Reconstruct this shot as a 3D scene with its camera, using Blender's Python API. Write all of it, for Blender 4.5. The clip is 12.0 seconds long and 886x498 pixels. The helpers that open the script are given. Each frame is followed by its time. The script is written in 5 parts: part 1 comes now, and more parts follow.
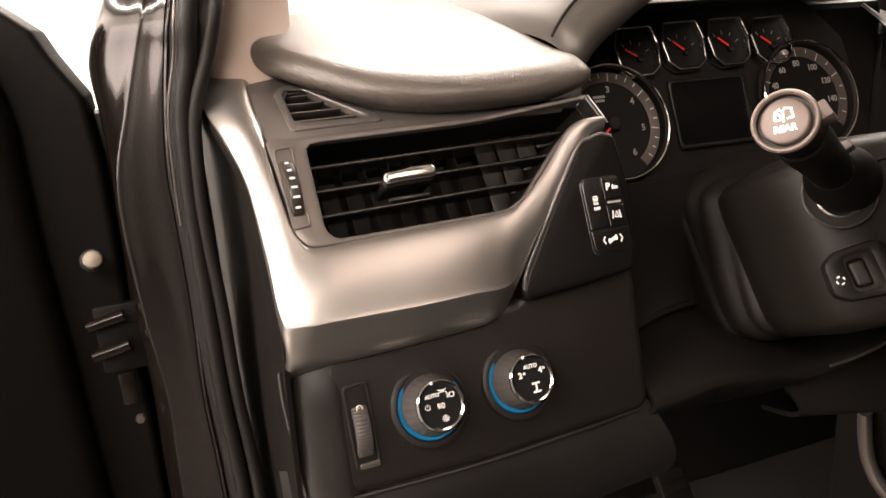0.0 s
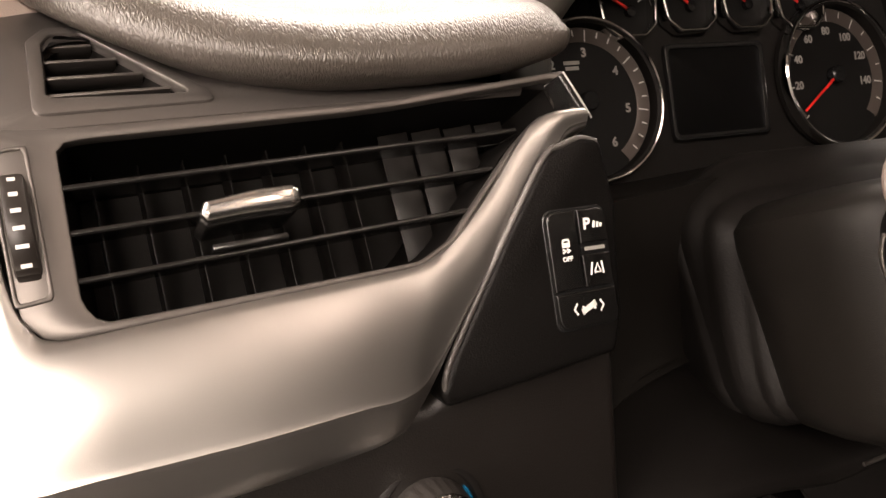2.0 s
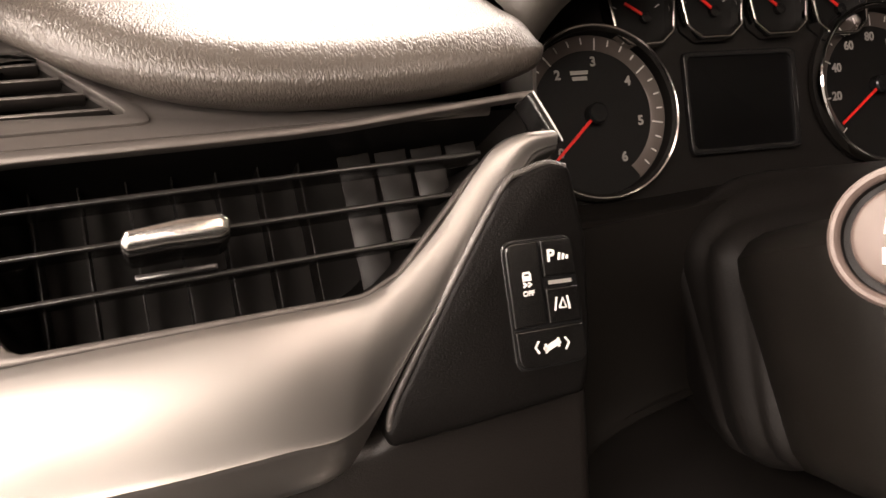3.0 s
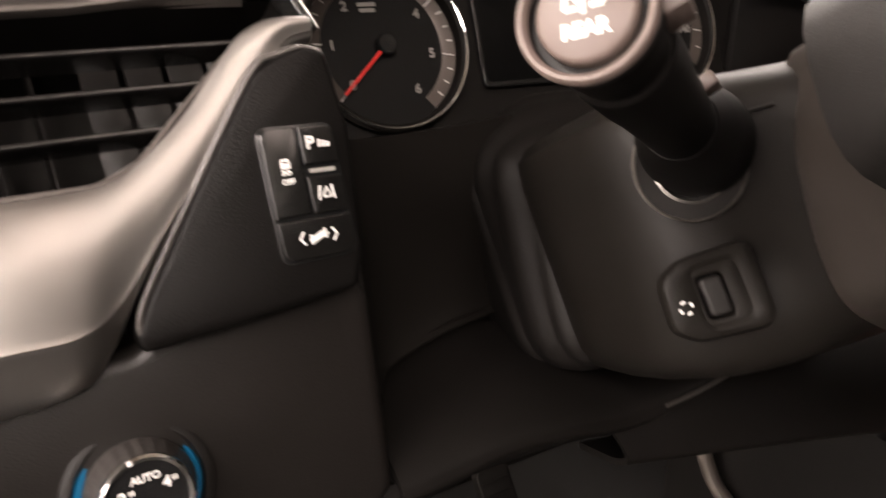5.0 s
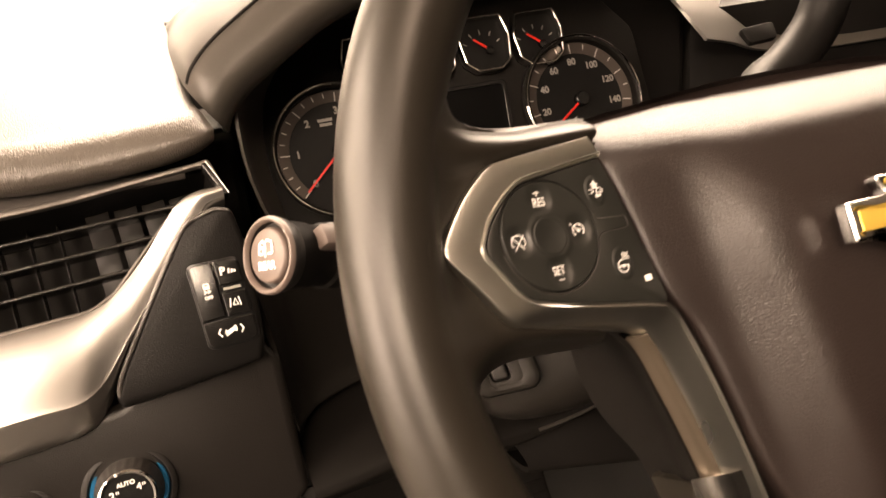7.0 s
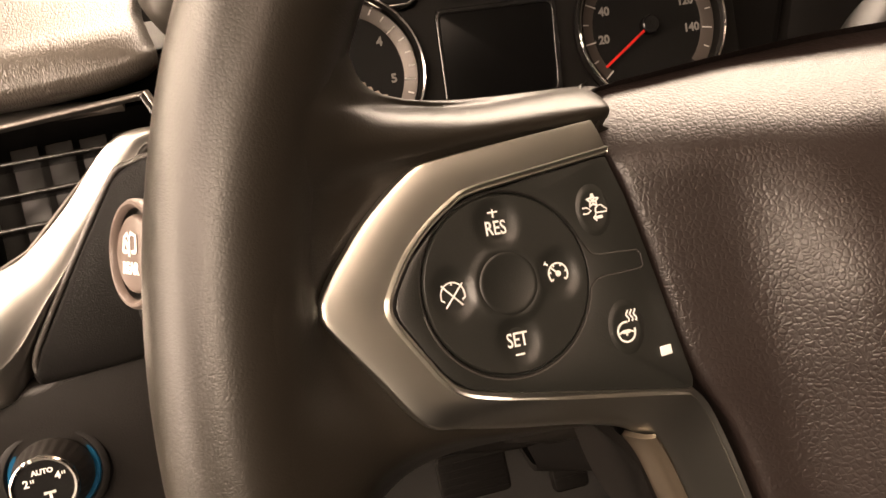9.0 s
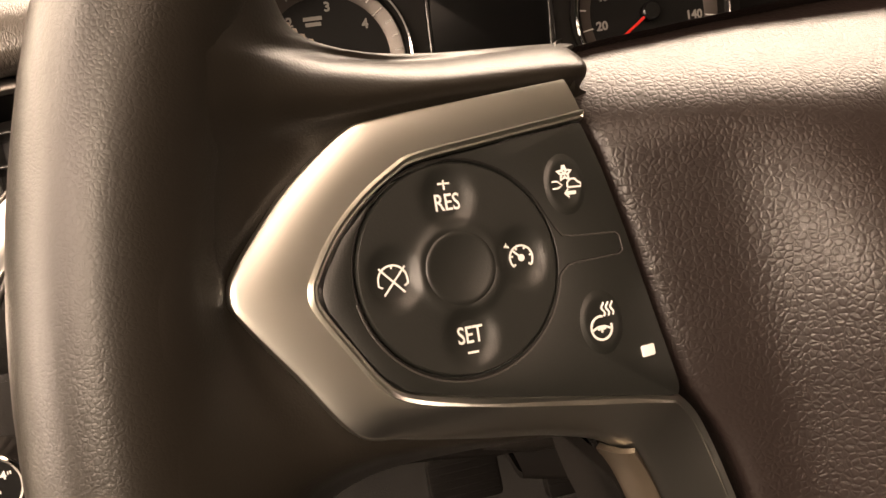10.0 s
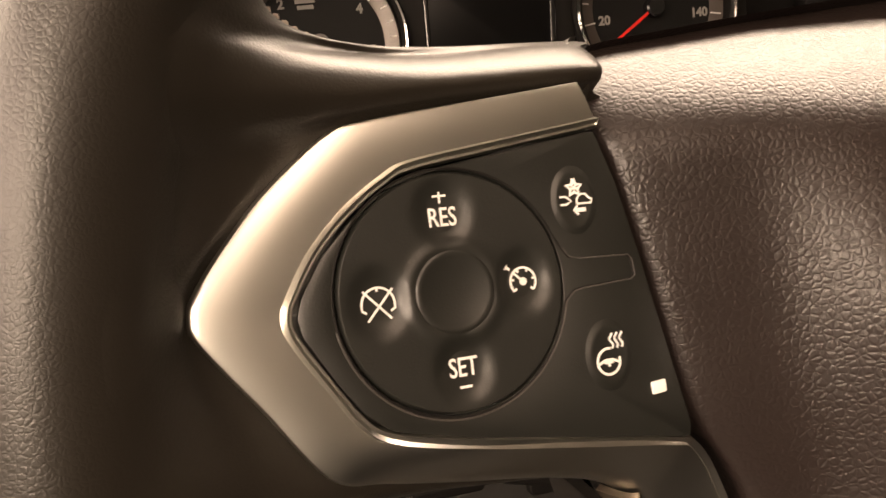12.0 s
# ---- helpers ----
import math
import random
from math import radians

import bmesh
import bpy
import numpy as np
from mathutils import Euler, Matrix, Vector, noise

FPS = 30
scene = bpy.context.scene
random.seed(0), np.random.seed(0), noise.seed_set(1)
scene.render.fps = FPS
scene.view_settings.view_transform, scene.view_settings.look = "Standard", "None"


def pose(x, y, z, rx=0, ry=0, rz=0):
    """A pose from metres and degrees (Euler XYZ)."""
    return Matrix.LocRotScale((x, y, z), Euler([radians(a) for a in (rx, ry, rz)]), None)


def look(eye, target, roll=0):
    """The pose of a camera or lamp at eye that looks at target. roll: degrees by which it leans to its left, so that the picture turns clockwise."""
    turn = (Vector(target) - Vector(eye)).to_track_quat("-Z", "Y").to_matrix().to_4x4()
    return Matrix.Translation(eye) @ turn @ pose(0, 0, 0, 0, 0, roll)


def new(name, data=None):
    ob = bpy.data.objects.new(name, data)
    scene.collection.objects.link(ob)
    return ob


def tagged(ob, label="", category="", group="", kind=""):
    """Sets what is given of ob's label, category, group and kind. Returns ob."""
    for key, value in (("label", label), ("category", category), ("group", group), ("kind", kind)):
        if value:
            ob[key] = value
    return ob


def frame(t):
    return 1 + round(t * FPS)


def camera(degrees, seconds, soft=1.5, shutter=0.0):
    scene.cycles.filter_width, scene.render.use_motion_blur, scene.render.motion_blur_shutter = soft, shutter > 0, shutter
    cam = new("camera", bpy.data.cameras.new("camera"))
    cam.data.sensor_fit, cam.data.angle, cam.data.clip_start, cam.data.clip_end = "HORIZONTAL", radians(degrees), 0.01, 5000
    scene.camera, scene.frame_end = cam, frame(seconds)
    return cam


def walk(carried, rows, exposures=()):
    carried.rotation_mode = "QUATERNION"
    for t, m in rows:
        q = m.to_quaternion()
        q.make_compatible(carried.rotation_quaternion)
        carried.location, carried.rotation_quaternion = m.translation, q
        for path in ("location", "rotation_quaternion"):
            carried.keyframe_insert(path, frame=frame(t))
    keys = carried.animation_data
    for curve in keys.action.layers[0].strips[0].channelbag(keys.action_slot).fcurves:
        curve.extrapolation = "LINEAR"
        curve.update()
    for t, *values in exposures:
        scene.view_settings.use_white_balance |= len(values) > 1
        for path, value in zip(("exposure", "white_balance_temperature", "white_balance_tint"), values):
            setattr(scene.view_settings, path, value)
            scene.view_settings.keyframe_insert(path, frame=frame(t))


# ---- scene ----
cam = camera(62.9, 12.0, shutter=0.35)
PATH = [  # seconds, eye, yaw to the left, pitch up, roll
    (0.0, 0.0054, 0.0006, 1.3675, -19.23, -16.32, -3.96),
    (0.5, 0.0374, 0.0270, 1.3650, -18.65, -16.71, -3.95),
    (1.0, 0.0579, 0.0980, 1.3680, -22.87, -17.58, -0.46),
    (1.5, 0.0781, 0.1505, 1.3698, -25.03, -20.42, 0.71),
    (2.0, 0.0953, 0.1670, 1.3659, -23.56, -21.52, 0.08),
    (2.5, 0.1141, 0.1715, 1.3700, -20.58, -22.01, 0.18),
    (2.7, 0.1313, 0.1700, 1.3724, -18.14, -22.17, -0.52),
    (4.3, 0.1559, 0.1794, 1.3526, -21.02, -20.62, 0.71),
    (4.5, 0.1554, 0.1713, 1.3449, -23.89, -20.52, 0.69),
    (5.0, 0.1719, 0.1495, 1.3265, -30.02, -21.22, -0.12),
    (5.5, 0.1905, 0.1294, 1.3074, -35.64, -21.92, 0.33),
    (6.0, 0.1964, 0.0994, 1.3166, -33.42, -23.38, -1.04),
    (6.5, 0.2049, 0.0405, 1.3667, -24.46, -21.97, -5.41),
    (7.0, 0.2595, -0.0016, 1.4220, -18.39, -22.35, -6.40),
    (7.2, 0.2751, -0.0048, 1.4305, -16.00, -23.62, -6.79),
    (8.8, 0.3263, 0.0718, 1.4141, -11.14, -28.63, -5.50),
    (9.0, 0.3277, 0.0773, 1.4112, -11.39, -28.95, -5.30),
    (9.5, 0.3379, 0.0920, 1.4024, -10.85, -29.53, -5.15),
    (10.0, 0.3421, 0.0935, 1.3950, -11.12, -28.90, -4.52),
    (10.5, 0.3407, 0.0997, 1.3935, -11.71, -29.44, -3.37),
    (11.0, 0.3403, 0.1113, 1.3926, -11.65, -30.34, -2.27),
    (11.5, 0.3397, 0.1146, 1.3898, -12.18, -30.43, -1.95),
    (12.0, 0.3446, 0.1089, 1.3925, -12.14, -29.89, -2.08),
]
walk(cam, [(t, pose(x, y, z, 90 + pitch, 0, yaw) @ pose(0, 0, 0, 0, 0, roll)) for t, x, y, z, yaw, pitch, roll in PATH],
     [(0.0, -0.03, 6250, 10), (1.0, -0.1, 6250, 10), (1.5, -0.22, 6300, 10), (2.5, 0.05, 6300, 10), (4.5, 0.08, 6050, 10), (5.0, 0.1, 6000, 10), (5.5, 0.07, 6350, 10), (6.1, 0.42, 6500, 10), (6.5, 0.95, 6600, 10), (7.0, 0.38, 7500, 12), (9.0, 0.15, 7350, 12), (12.0, 0.1, 7500, 12)])

# ---- light ----
world = bpy.data.worlds.new("world")
scene.world = world
world.use_nodes = True
world.node_tree.nodes["Background"].inputs[0].default_value = (1.0, 0.88, 0.78, 1)
world.node_tree.nodes["Background"].inputs[1].default_value = 0.09


def area_lamp(name, eye, target, size_x, size_y, watts, colour=(1.0, 0.83, 0.70)):
    data = bpy.data.lights.new(name, "AREA")
    data.shape, data.size, data.size_y, data.energy, data.color = "RECTANGLE", size_x, size_y, watts, colour
    ob = new(name, data)
    ob.matrix_world = look(eye, target)
    return ob


area_lamp("ceiling_light_front", (1.15, 1.75, 2.85), (0.60, 0.45, 1.3), 3.3, 0.9, 195)
area_lamp("ceiling_light_rear", (-0.42, -1.55, 2.45), (0.25, 0.30, 1.29), 0.70, 0.45, 34, (1.0, 0.82, 0.68))
# added lamp on the left; the wall behind it has no opening
area_lamp("left_fill_lamp", (-2.2, -0.30, 1.75), (0.2, 0.25, 1.30), 1.0, 0.9, 30, (1.0, 0.83, 0.74))
# unseen strip added only to make the front wall white
area_lamp("front_wall_fill", (-0.6, 3.0, 2.9), (-0.6, 4.0, 1.4), 2.0, 0.3, 160)
area_lamp("ceiling_light_side", (-1.6, -1.5, 3.05), (0.2, 0.2, 1.3), 1.3, 0.7, 62, (1.0, 0.80, 0.70))
# another unseen strip, aimed at the left wall to brighten it
area_lamp("left_wall_fill", (-1.6, 1.0, 3.0), (-2.5, 1.0, 1.3), 3.2, 0.3, 420)
# unseen fill lamp added under the roof to light the wheel and dash
area_lamp("cabin_fill_lamp", (0.42, -0.10, 1.80), (0.42, -0.10, 1.30), 0.16, 0.40, 1.3, (1.0, 0.76, 0.62))

# ---- materials ----


def material(name, colour, rough=0.5, metal=0.0, grain=0.0, bump=0.0, size=900.0, second=None, kind="NOISE", coat=0.0, dust=0.0, gloss=0.5, stretch=(1, 1, 1)):
    """A surface with a fine relief of `size` marks a metre, a coarse drift of tone and, where dust is given, pale specks."""
    m = bpy.data.materials.new(name)
    m.use_nodes = True
    nt = m.node_tree
    b = nt.nodes["Principled BSDF"]
    b.inputs["Metallic"].default_value = metal
    b.inputs["Coat Weight"].default_value, b.inputs["Specular IOR Level"].default_value = coat, gloss
    co = nt.nodes.new("ShaderNodeTexCoord")
    big = nt.nodes.new("ShaderNodeTexNoise")
    big.inputs["Scale"].default_value, big.inputs["Detail"].default_value = 14.0, 4.0
    nt.links.new(co.outputs["Object"], big.inputs["Vector"])
    mix = nt.nodes.new("ShaderNodeMix")
    mix.data_type = "RGBA"
    c2 = second or tuple(min(1.0, c * (1.0 + grain) + 0.002) for c in colour)
    mix.inputs["A"].default_value = (*[c * (1.0 - grain * 0.5) for c in colour], 1)
    mix.inputs["B"].default_value = (*c2, 1)
    nt.links.new(big.outputs["Fac"], mix.inputs["Factor"])
    last = mix.outputs["Result"]
    if dust:
        spot = nt.nodes.new("ShaderNodeTexNoise")
        spot.inputs["Scale"].default_value, spot.inputs["Detail"].default_value = 420.0, 2.0
        ramp = nt.nodes.new("ShaderNodeValToRGB")
        ramp.color_ramp.elements[0].position, ramp.color_ramp.elements[1].position = 0.72, 0.80
        nt.links.new(co.outputs["Object"], spot.inputs["Vector"])
        nt.links.new(spot.outputs["Fac"], ramp.inputs["Fac"])
        amount = nt.nodes.new("ShaderNodeMath")
        amount.operation, amount.inputs[1].default_value = "MULTIPLY", dust
        nt.links.new(ramp.outputs["Color"], amount.inputs[0])
        mix2 = nt.nodes.new("ShaderNodeMix")
        mix2.data_type = "RGBA"
        mix2.inputs["B"].default_value = (0.45, 0.42, 0.38, 1)
        nt.links.new(last, mix2.inputs["A"])
        nt.links.new(amount.outputs[0], mix2.inputs["Factor"])
        last = mix2.outputs["Result"]
    nt.links.new(last, b.inputs["Base Color"])
    rr = nt.nodes.new("ShaderNodeMapRange")
    rr.inputs["To Min"].default_value, rr.inputs["To Max"].default_value = max(0.02, rough - 0.07), min(1.0, rough + 0.07)
    nt.links.new(big.outputs["Fac"], rr.inputs["Value"])
    nt.links.new(rr.outputs["Result"], b.inputs["Roughness"])
    if bump:
        if kind == "LEATHER":
            tex = nt.nodes.new("ShaderNodeTexVoronoi")
            tex.feature = "DISTANCE_TO_EDGE"
            warp = nt.nodes.new("ShaderNodeTexNoise")
            warp.inputs["Scale"].default_value = size * 0.5
            add = nt.nodes.new("ShaderNodeMix")
            add.data_type = "VECTOR"
            add.inputs["Factor"].default_value = 0.0006
            nt.links.new(co.outputs["Object"], warp.inputs["Vector"])
            scale = nt.nodes.new("ShaderNodeMapping")
            scale.inputs["Scale"].default_value = stretch
            nt.links.new(co.outputs["Object"], scale.inputs["Vector"])
            nt.links.new(scale.outputs["Vector"], add.inputs["A"])
            nt.links.new(warp.outputs["Color"], add.inputs["B"])
            nt.links.new(add.outputs["Result"], tex.inputs["Vector"])
            flip = nt.nodes.new("ShaderNodeMapRange")
            flip.interpolation_type = "SMOOTHSTEP"
            flip.inputs["From Min"].default_value, flip.inputs["From Max"].default_value = 0.0, 0.26
            nt.links.new(tex.outputs["Distance"], flip.inputs["Value"])
            out = flip.outputs["Result"]
        else:
            tex = nt.nodes.new("ShaderNodeTexNoise")
            tex.inputs["Detail"].default_value = 3.0
            nt.links.new(co.outputs["Object"], tex.inputs["Vector"])
            out = tex.outputs["Fac"]
        tex.inputs["Scale"].default_value = size
        bp = nt.nodes.new("ShaderNodeBump")
        bp.inputs["Strength"].default_value, bp.inputs["Distance"].default_value = bump, 0.0006
        nt.links.new(out, bp.inputs["Height"])
        nt.links.new(bp.outputs["Normal"], b.inputs["Normal"])
    return m


SILVER = material("satin_silver_paint", (0.46, 0.444, 0.42), 0.36, 0.97, 0.05, 0.04, 2500, dust=0.12)
SPOKE_SILVER = material("satin_nickel_trim", (0.60, 0.593, 0.55), 0.29, 1.0, 0.04, 0.012, 2500)
BEZEL = material("painted_grey_bezel", (0.15, 0.137, 0.126), 0.36, 0.6, 0.06, 0.06, 2500)
PAD = material("grained_dash_vinyl", (0.074, 0.064, 0.054), 0.34, 0.0, 0.10, 0.30, 860, kind="LEATHER", gloss=0.72, stretch=(1, 0.34, 0.34))
HOOD = material("smooth_dash_vinyl", (0.055, 0.050, 0.043), 0.45, 0.0, 0.10, 0.2, 900)
LEATHER = material("wheel_rim_leather", (0.016, 0.0134, 0.0098), 0.34, 0.0, 0.12, 0.075, 1250, kind="LEATHER", gloss=0.52)
AIRBAG = material("airbag_cover_vinyl", (0.0150, 0.0102, 0.0088), 0.35, 0.0, 0.15, 0.14, 720, kind="LEATHER", gloss=0.46)
BLACK = material("black_grained_plastic", (0.010, 0.009, 0.0082), 0.46, 0.0, 0.15, 0.22, 1800, dust=0.02, gloss=0.3)
DARK = material("dark_panel_plastic", (0.011, 0.0094, 0.0081), 0.38, 0.0, 0.15, 0.32, 1300, dust=0.02, gloss=0.5)
SHROUD = material("column_cover_plastic", (0.0072, 0.0062, 0.005), 0.44, 0.0, 0.12, 0.22, 1500, gloss=0.18)
MATT_BLACK = material("matt_black_trim", (0.0055, 0.0048, 0.0042), 0.55, 0.0, 0.0, 0.4, 900, second=(0.004, 0.0036, 0.0032), gloss=0.14)
KNEE = material("knee_panel_plastic", (0.0092, 0.0081, 0.0069), 0.50, 0.0, 0.15, 0.20, 1500, dust=0.02, gloss=0.15)
FOOTWELL = material("black_footwell_plastic", (0.0065, 0.0057, 0.005), 0.6, 0.0, 0.15, 0.25, 1500, gloss=0.08)
FOLDS = material("folded_gaiter_vinyl", (0.007, 0.006, 0.0051), 0.55, 0.0, 0.2, 0.25, 900, gloss=0.25)
STALK = material("stalk_black_plastic", (0.0045, 0.004, 0.0036), 0.5, 0.0, 0.15, 0.1, 1500, gloss=0.06)
RAIL = material("grey_rail_plastic", (0.075, 0.064, 0.054), 0.5, 0.0, 0.12, 0.2, 900)
DEEP = material("vent_interior_black", (0.009, 0.008, 0.007), 0.6, 0.0, 0.1, 0.1, 900, gloss=0.15)
LOUVER = material("vent_louver_black", (0.009, 0.0085, 0.008), 0.24, 0.0, 0.1, 0.05, 1800, gloss=0.8)
VANE = material("vent_vane_black", (0.0075, 0.0066, 0.0058), 0.38, 0.0, 0.1, 0.06, 1800, gloss=0.26)
GLOSS = material("gloss_black_plastic", (0.010, 0.010, 0.010), 0.16, 0.0, 0.1, 0.0)
POD_BLACK = material("pod_black_plastic", (0.0045, 0.0041, 0.0037), 0.29, 0.0, 0.15, 0.4, 1250, dust=0.03, gloss=0.14)
# much paler than the black pod, so the bead reads as a highlight
EDGE_SHEEN = material("painted_edge_sheen", (0.075, 0.069, 0.064), 0.30, 0.0, 0.1, 0.8, 800, gloss=1.0)
POD_BUTTON = material("satin_black_switch", (0.005, 0.0047, 0.0044), 0.21, 0.0, 0.15, 0.04, 2200, gloss=0.75)
CRUISE_PLASTIC = material("satin_button_plastic", (0.0130, 0.0136, 0.0116), 0.36, 0.0, 0.12, 0.06, 2400, gloss=0.62)
DIMMER = material("ribbed_dark_plastic", (0.024, 0.020, 0.017), 0.36, 0.0, 0.2, 0.1, 1500)
RUBBER = material("knurled_rubber", (0.055, 0.05, 0.046), 0.38, 0.0, 0.2, 0.3, 1500)
CHROME = material("chrome_trim", (0.72, 0.71, 0.69), 0.10, 1.0, 0.03, 0.0)
SATIN_CHROME = material("satin_chrome", (0.82, 0.80, 0.77), 0.24, 1.0, 0.03, 0.0)
WHITE = material("white_print", (0.86, 0.85, 0.82), 0.5, 0.0, 0.02, 0.0)
NUMERAL = material("grey_dial_print", (0.26, 0.25, 0.23), 0.6, 0.0, 0.02, 0.0)
TICK = material("white_dial_marks", (0.55, 0.53, 0.50), 0.5, 0.0, 0.02, 0.0)
FAINT = material("dim_grey_print", (0.28, 0.27, 0.25), 0.6, 0.0, 0.05, 0.0)
DIAL = material("dial_face_black", (0.0052, 0.0049, 0.0045), 0.6, 0.0, 0.1, 0.0, gloss=0.18)
BAND = material("dial_edge_band", (0.075, 0.063, 0.055), 0.34, 0.3, 0.08, 0.0)
RED = material("red_needle", (0.72, 0.025, 0.018), 0.4, 0.0, 0.05, 0.0)
BLUE = material("blue_knob_ring", (0.012, 0.15, 0.32), 0.25, 0.0, 0.05, 0.0)
SCREEN = material("dark_display_glass", (0.003, 0.003, 0.003), 0.3, 0.0, 0.0, 0.0, gloss=0.15)
STALK_FACE = material("warm_grey_stalk_cap", (0.12, 0.092, 0.08), 0.42, 0.0, 0.08, 0.0)
BODY_PAINT = material("dark_bronze_body_paint", (0.010, 0.0074, 0.006), 0.17, 0.4, 0.10, 0.0, coat=0.25, gloss=0.4)
SEAL = material("door_seal_rubber", (0.009, 0.008, 0.0075), 0.55, 0.0, 0.2, 0.2, 700, gloss=0.22)
PILLAR = material("beige_pillar_cloth", (0.46, 0.375, 0.32), 0.75, 0.0, 0.06, 0.25, 1400)
DOOR = material("dark_door_vinyl", (0.0022, 0.0020, 0.0018), 0.7, 0.0, 0.0, 0.3, 700, second=(0.004, 0.0035, 0.0031), gloss=0.08)
STEEL = material("hinge_steel", (0.16, 0.145, 0.13), 0.4, 0.8, 0.1, 0.0)
CREAM = material("cream_bumper_rubber", (0.28, 0.245, 0.20), 0.5, 0.0, 0.05, 0.0)
CARPET = material("black_carpet", (0.010, 0.009, 0.008), 0.95, 0.0, 0.3, 0.9, 300)
THREAD = material("pale_stitching_thread", (0.38, 0.32, 0.27), 0.7, 0.0, 0.1, 0.0)
GOLD = material("gold_emblem", (0.78, 0.52, 0.10), 0.30, 0.5, 0.05, 0.0)
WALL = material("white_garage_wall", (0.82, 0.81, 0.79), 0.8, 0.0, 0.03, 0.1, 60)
# for the unseen ceiling, right and back walls: dark to cut fill light
LOW_FILL_WALL = material("low_fill_wall", (0.10, 0.092, 0.085), 0.85, 0.0, 0.15, 0.1, 60)
CONCRETE = material("grey_concrete", (0.10, 0.094, 0.088), 0.8, 0.0, 0.15, 0.3, 60)
TAN = material("tan_spoke_insert", (0.115, 0.094, 0.070), 0.33, 0.6, 0.06, 0.0)
HEADLINER = material("light_headliner_cloth", (0.66, 0.61, 0.54), 0.9, 0.0, 0.05, 0.2, 900)


def wood_material():
    m = material("red_brown_wood_grain", (0.10, 0.035, 0.016), 0.6, 0.0, 0.2, gloss=0.12)
    nt = m.node_tree
    wave = nt.nodes.new("ShaderNodeTexWave")
    wave.inputs["Scale"].default_value, wave.inputs["Distortion"].default_value = 30.0, 5.0
    wave.inputs["Detail"].default_value = 3.0
    ramp = nt.nodes.new("ShaderNodeValToRGB")
    ramp.color_ramp.elements[0].color, ramp.color_ramp.elements[1].color = (0.022, 0.006, 0.003, 1), (0.10, 0.030, 0.014, 1)
    coord = nt.nodes.new("ShaderNodeTexCoord")
    wave.bands_direction, wave.inputs["Detail Scale"].default_value = "X", 3.0
    nt.links.new(coord.outputs["Object"], wave.inputs["Vector"])
    nt.links.new(wave.outputs["Fac"], ramp.inputs["Fac"])
    nt.links.new(ramp.outputs["Color"], nt.nodes["Principled BSDF"].inputs["Base Color"])
    return m


WOOD = wood_material()

# ---- building ----
MM = 0.001


def frame_at(o, n, u=(1, 0, 0)):
    """A local frame at o whose z axis is n and whose x axis lies towards u."""
    n, u = Vector(n).normalized(), Vector(u)
    u = (u - n * u.dot(n)).normalized()
    v = n.cross(u)
    return Matrix(((u.x, v.x, n.x, o[0]), (u.y, v.y, n.y, o[1]), (u.z, v.z, n.z, o[2]), (0, 0, 0, 1)))


def shift(m, x, y, z=0.0, turn=0.0):
    """The frame m moved by millimetres along its own axes, then turned about its z axis."""
    return m @ Matrix.Translation((x * MM, y * MM, z * MM)) @ Matrix.Rotation(radians(turn), 4, "Z")


def thing(name, label, category, at=(0, 0, 0), group="", kind=""):
    ob = new(name)
    ob.location = at
    ob.empty_display_size = 0.01
    return tagged(ob, label, category, group, kind)


def whole(ob):
    m = Matrix.Translation(ob.location)
    return whole(ob.parent) @ m if ob.parent else m


def part(name, bm, mat, parent=None, label="", smooth=True, m=None):
    """Links a bmesh as one mesh object, under a thing or a part; m: the frame in which it was built."""
    if m is not None:
        bmesh.ops.transform(bm, matrix=m, verts=bm.verts)
    if parent is not None:
        bmesh.ops.transform(bm, matrix=whole(parent).inverted(), verts=bm.verts)
    me = bpy.data.meshes.new(name)
    bm.to_mesh(me)
    bm.free()
    me.materials.append(mat)
    ob = new(name, me)
    if parent is not None:
        ob.parent = parent
    if smooth:
        me.shade_smooth()
        me.set_sharp_from_angle(angle=radians(38))
    if label:
        tagged(ob, label)
    return ob


def spline(pts, steps, closed=False):
    """Points of a Catmull-Rom curve through pts, of any dimension."""
    p = [np.array(q, float) for q in pts]
    k, out = len(p), []
    for i in range(k if closed else k - 1):
        a, b, c, d = (p[(i + j) % k] if closed else p[min(max(i + j, 0), k - 1)] for j in (-1, 0, 1, 2))
        for s in range(steps):
            t = s / steps
            out.append(0.5 * (2 * b + (c - a) * t + (2 * a - 5 * b + 4 * c - d) * t * t + (3 * b - a - 3 * c + d) * t**3))
    if not closed:
        out.append(p[-1])
    return out


def rounded(pts, r, steps=4):
    """A closed outline with its corners rounded to r (one number or one for each corner)."""
    out, k = [], len(pts)
    for i in range(k):
        a, b, c = (np.array(pts[(i + j) % k], float) for j in (-1, 0, 1))
        rad = r[i] if isinstance(r, (list, tuple)) else r
        d1, d2 = np.linalg.norm(a - b), np.linalg.norm(c - b)
        e1, e2 = (a - b) / d1, (c - b) / d2
        half = math.acos(max(-1, min(1, float(e1 @ e2)))) / 2
        cut = min(rad / max(math.tan(half), 1e-3), d1 * 0.48, d2 * 0.48)
        if cut < 1e-6 or half > 1.55:
            out.append(b)
            continue
        s, e = b + e1 * cut, b + e2 * cut
        for j in range(steps + 1):
            t = j / steps
            out.append((1 - t) ** 2 * s + 2 * t * (1 - t) * b + t * t * e)
    return out


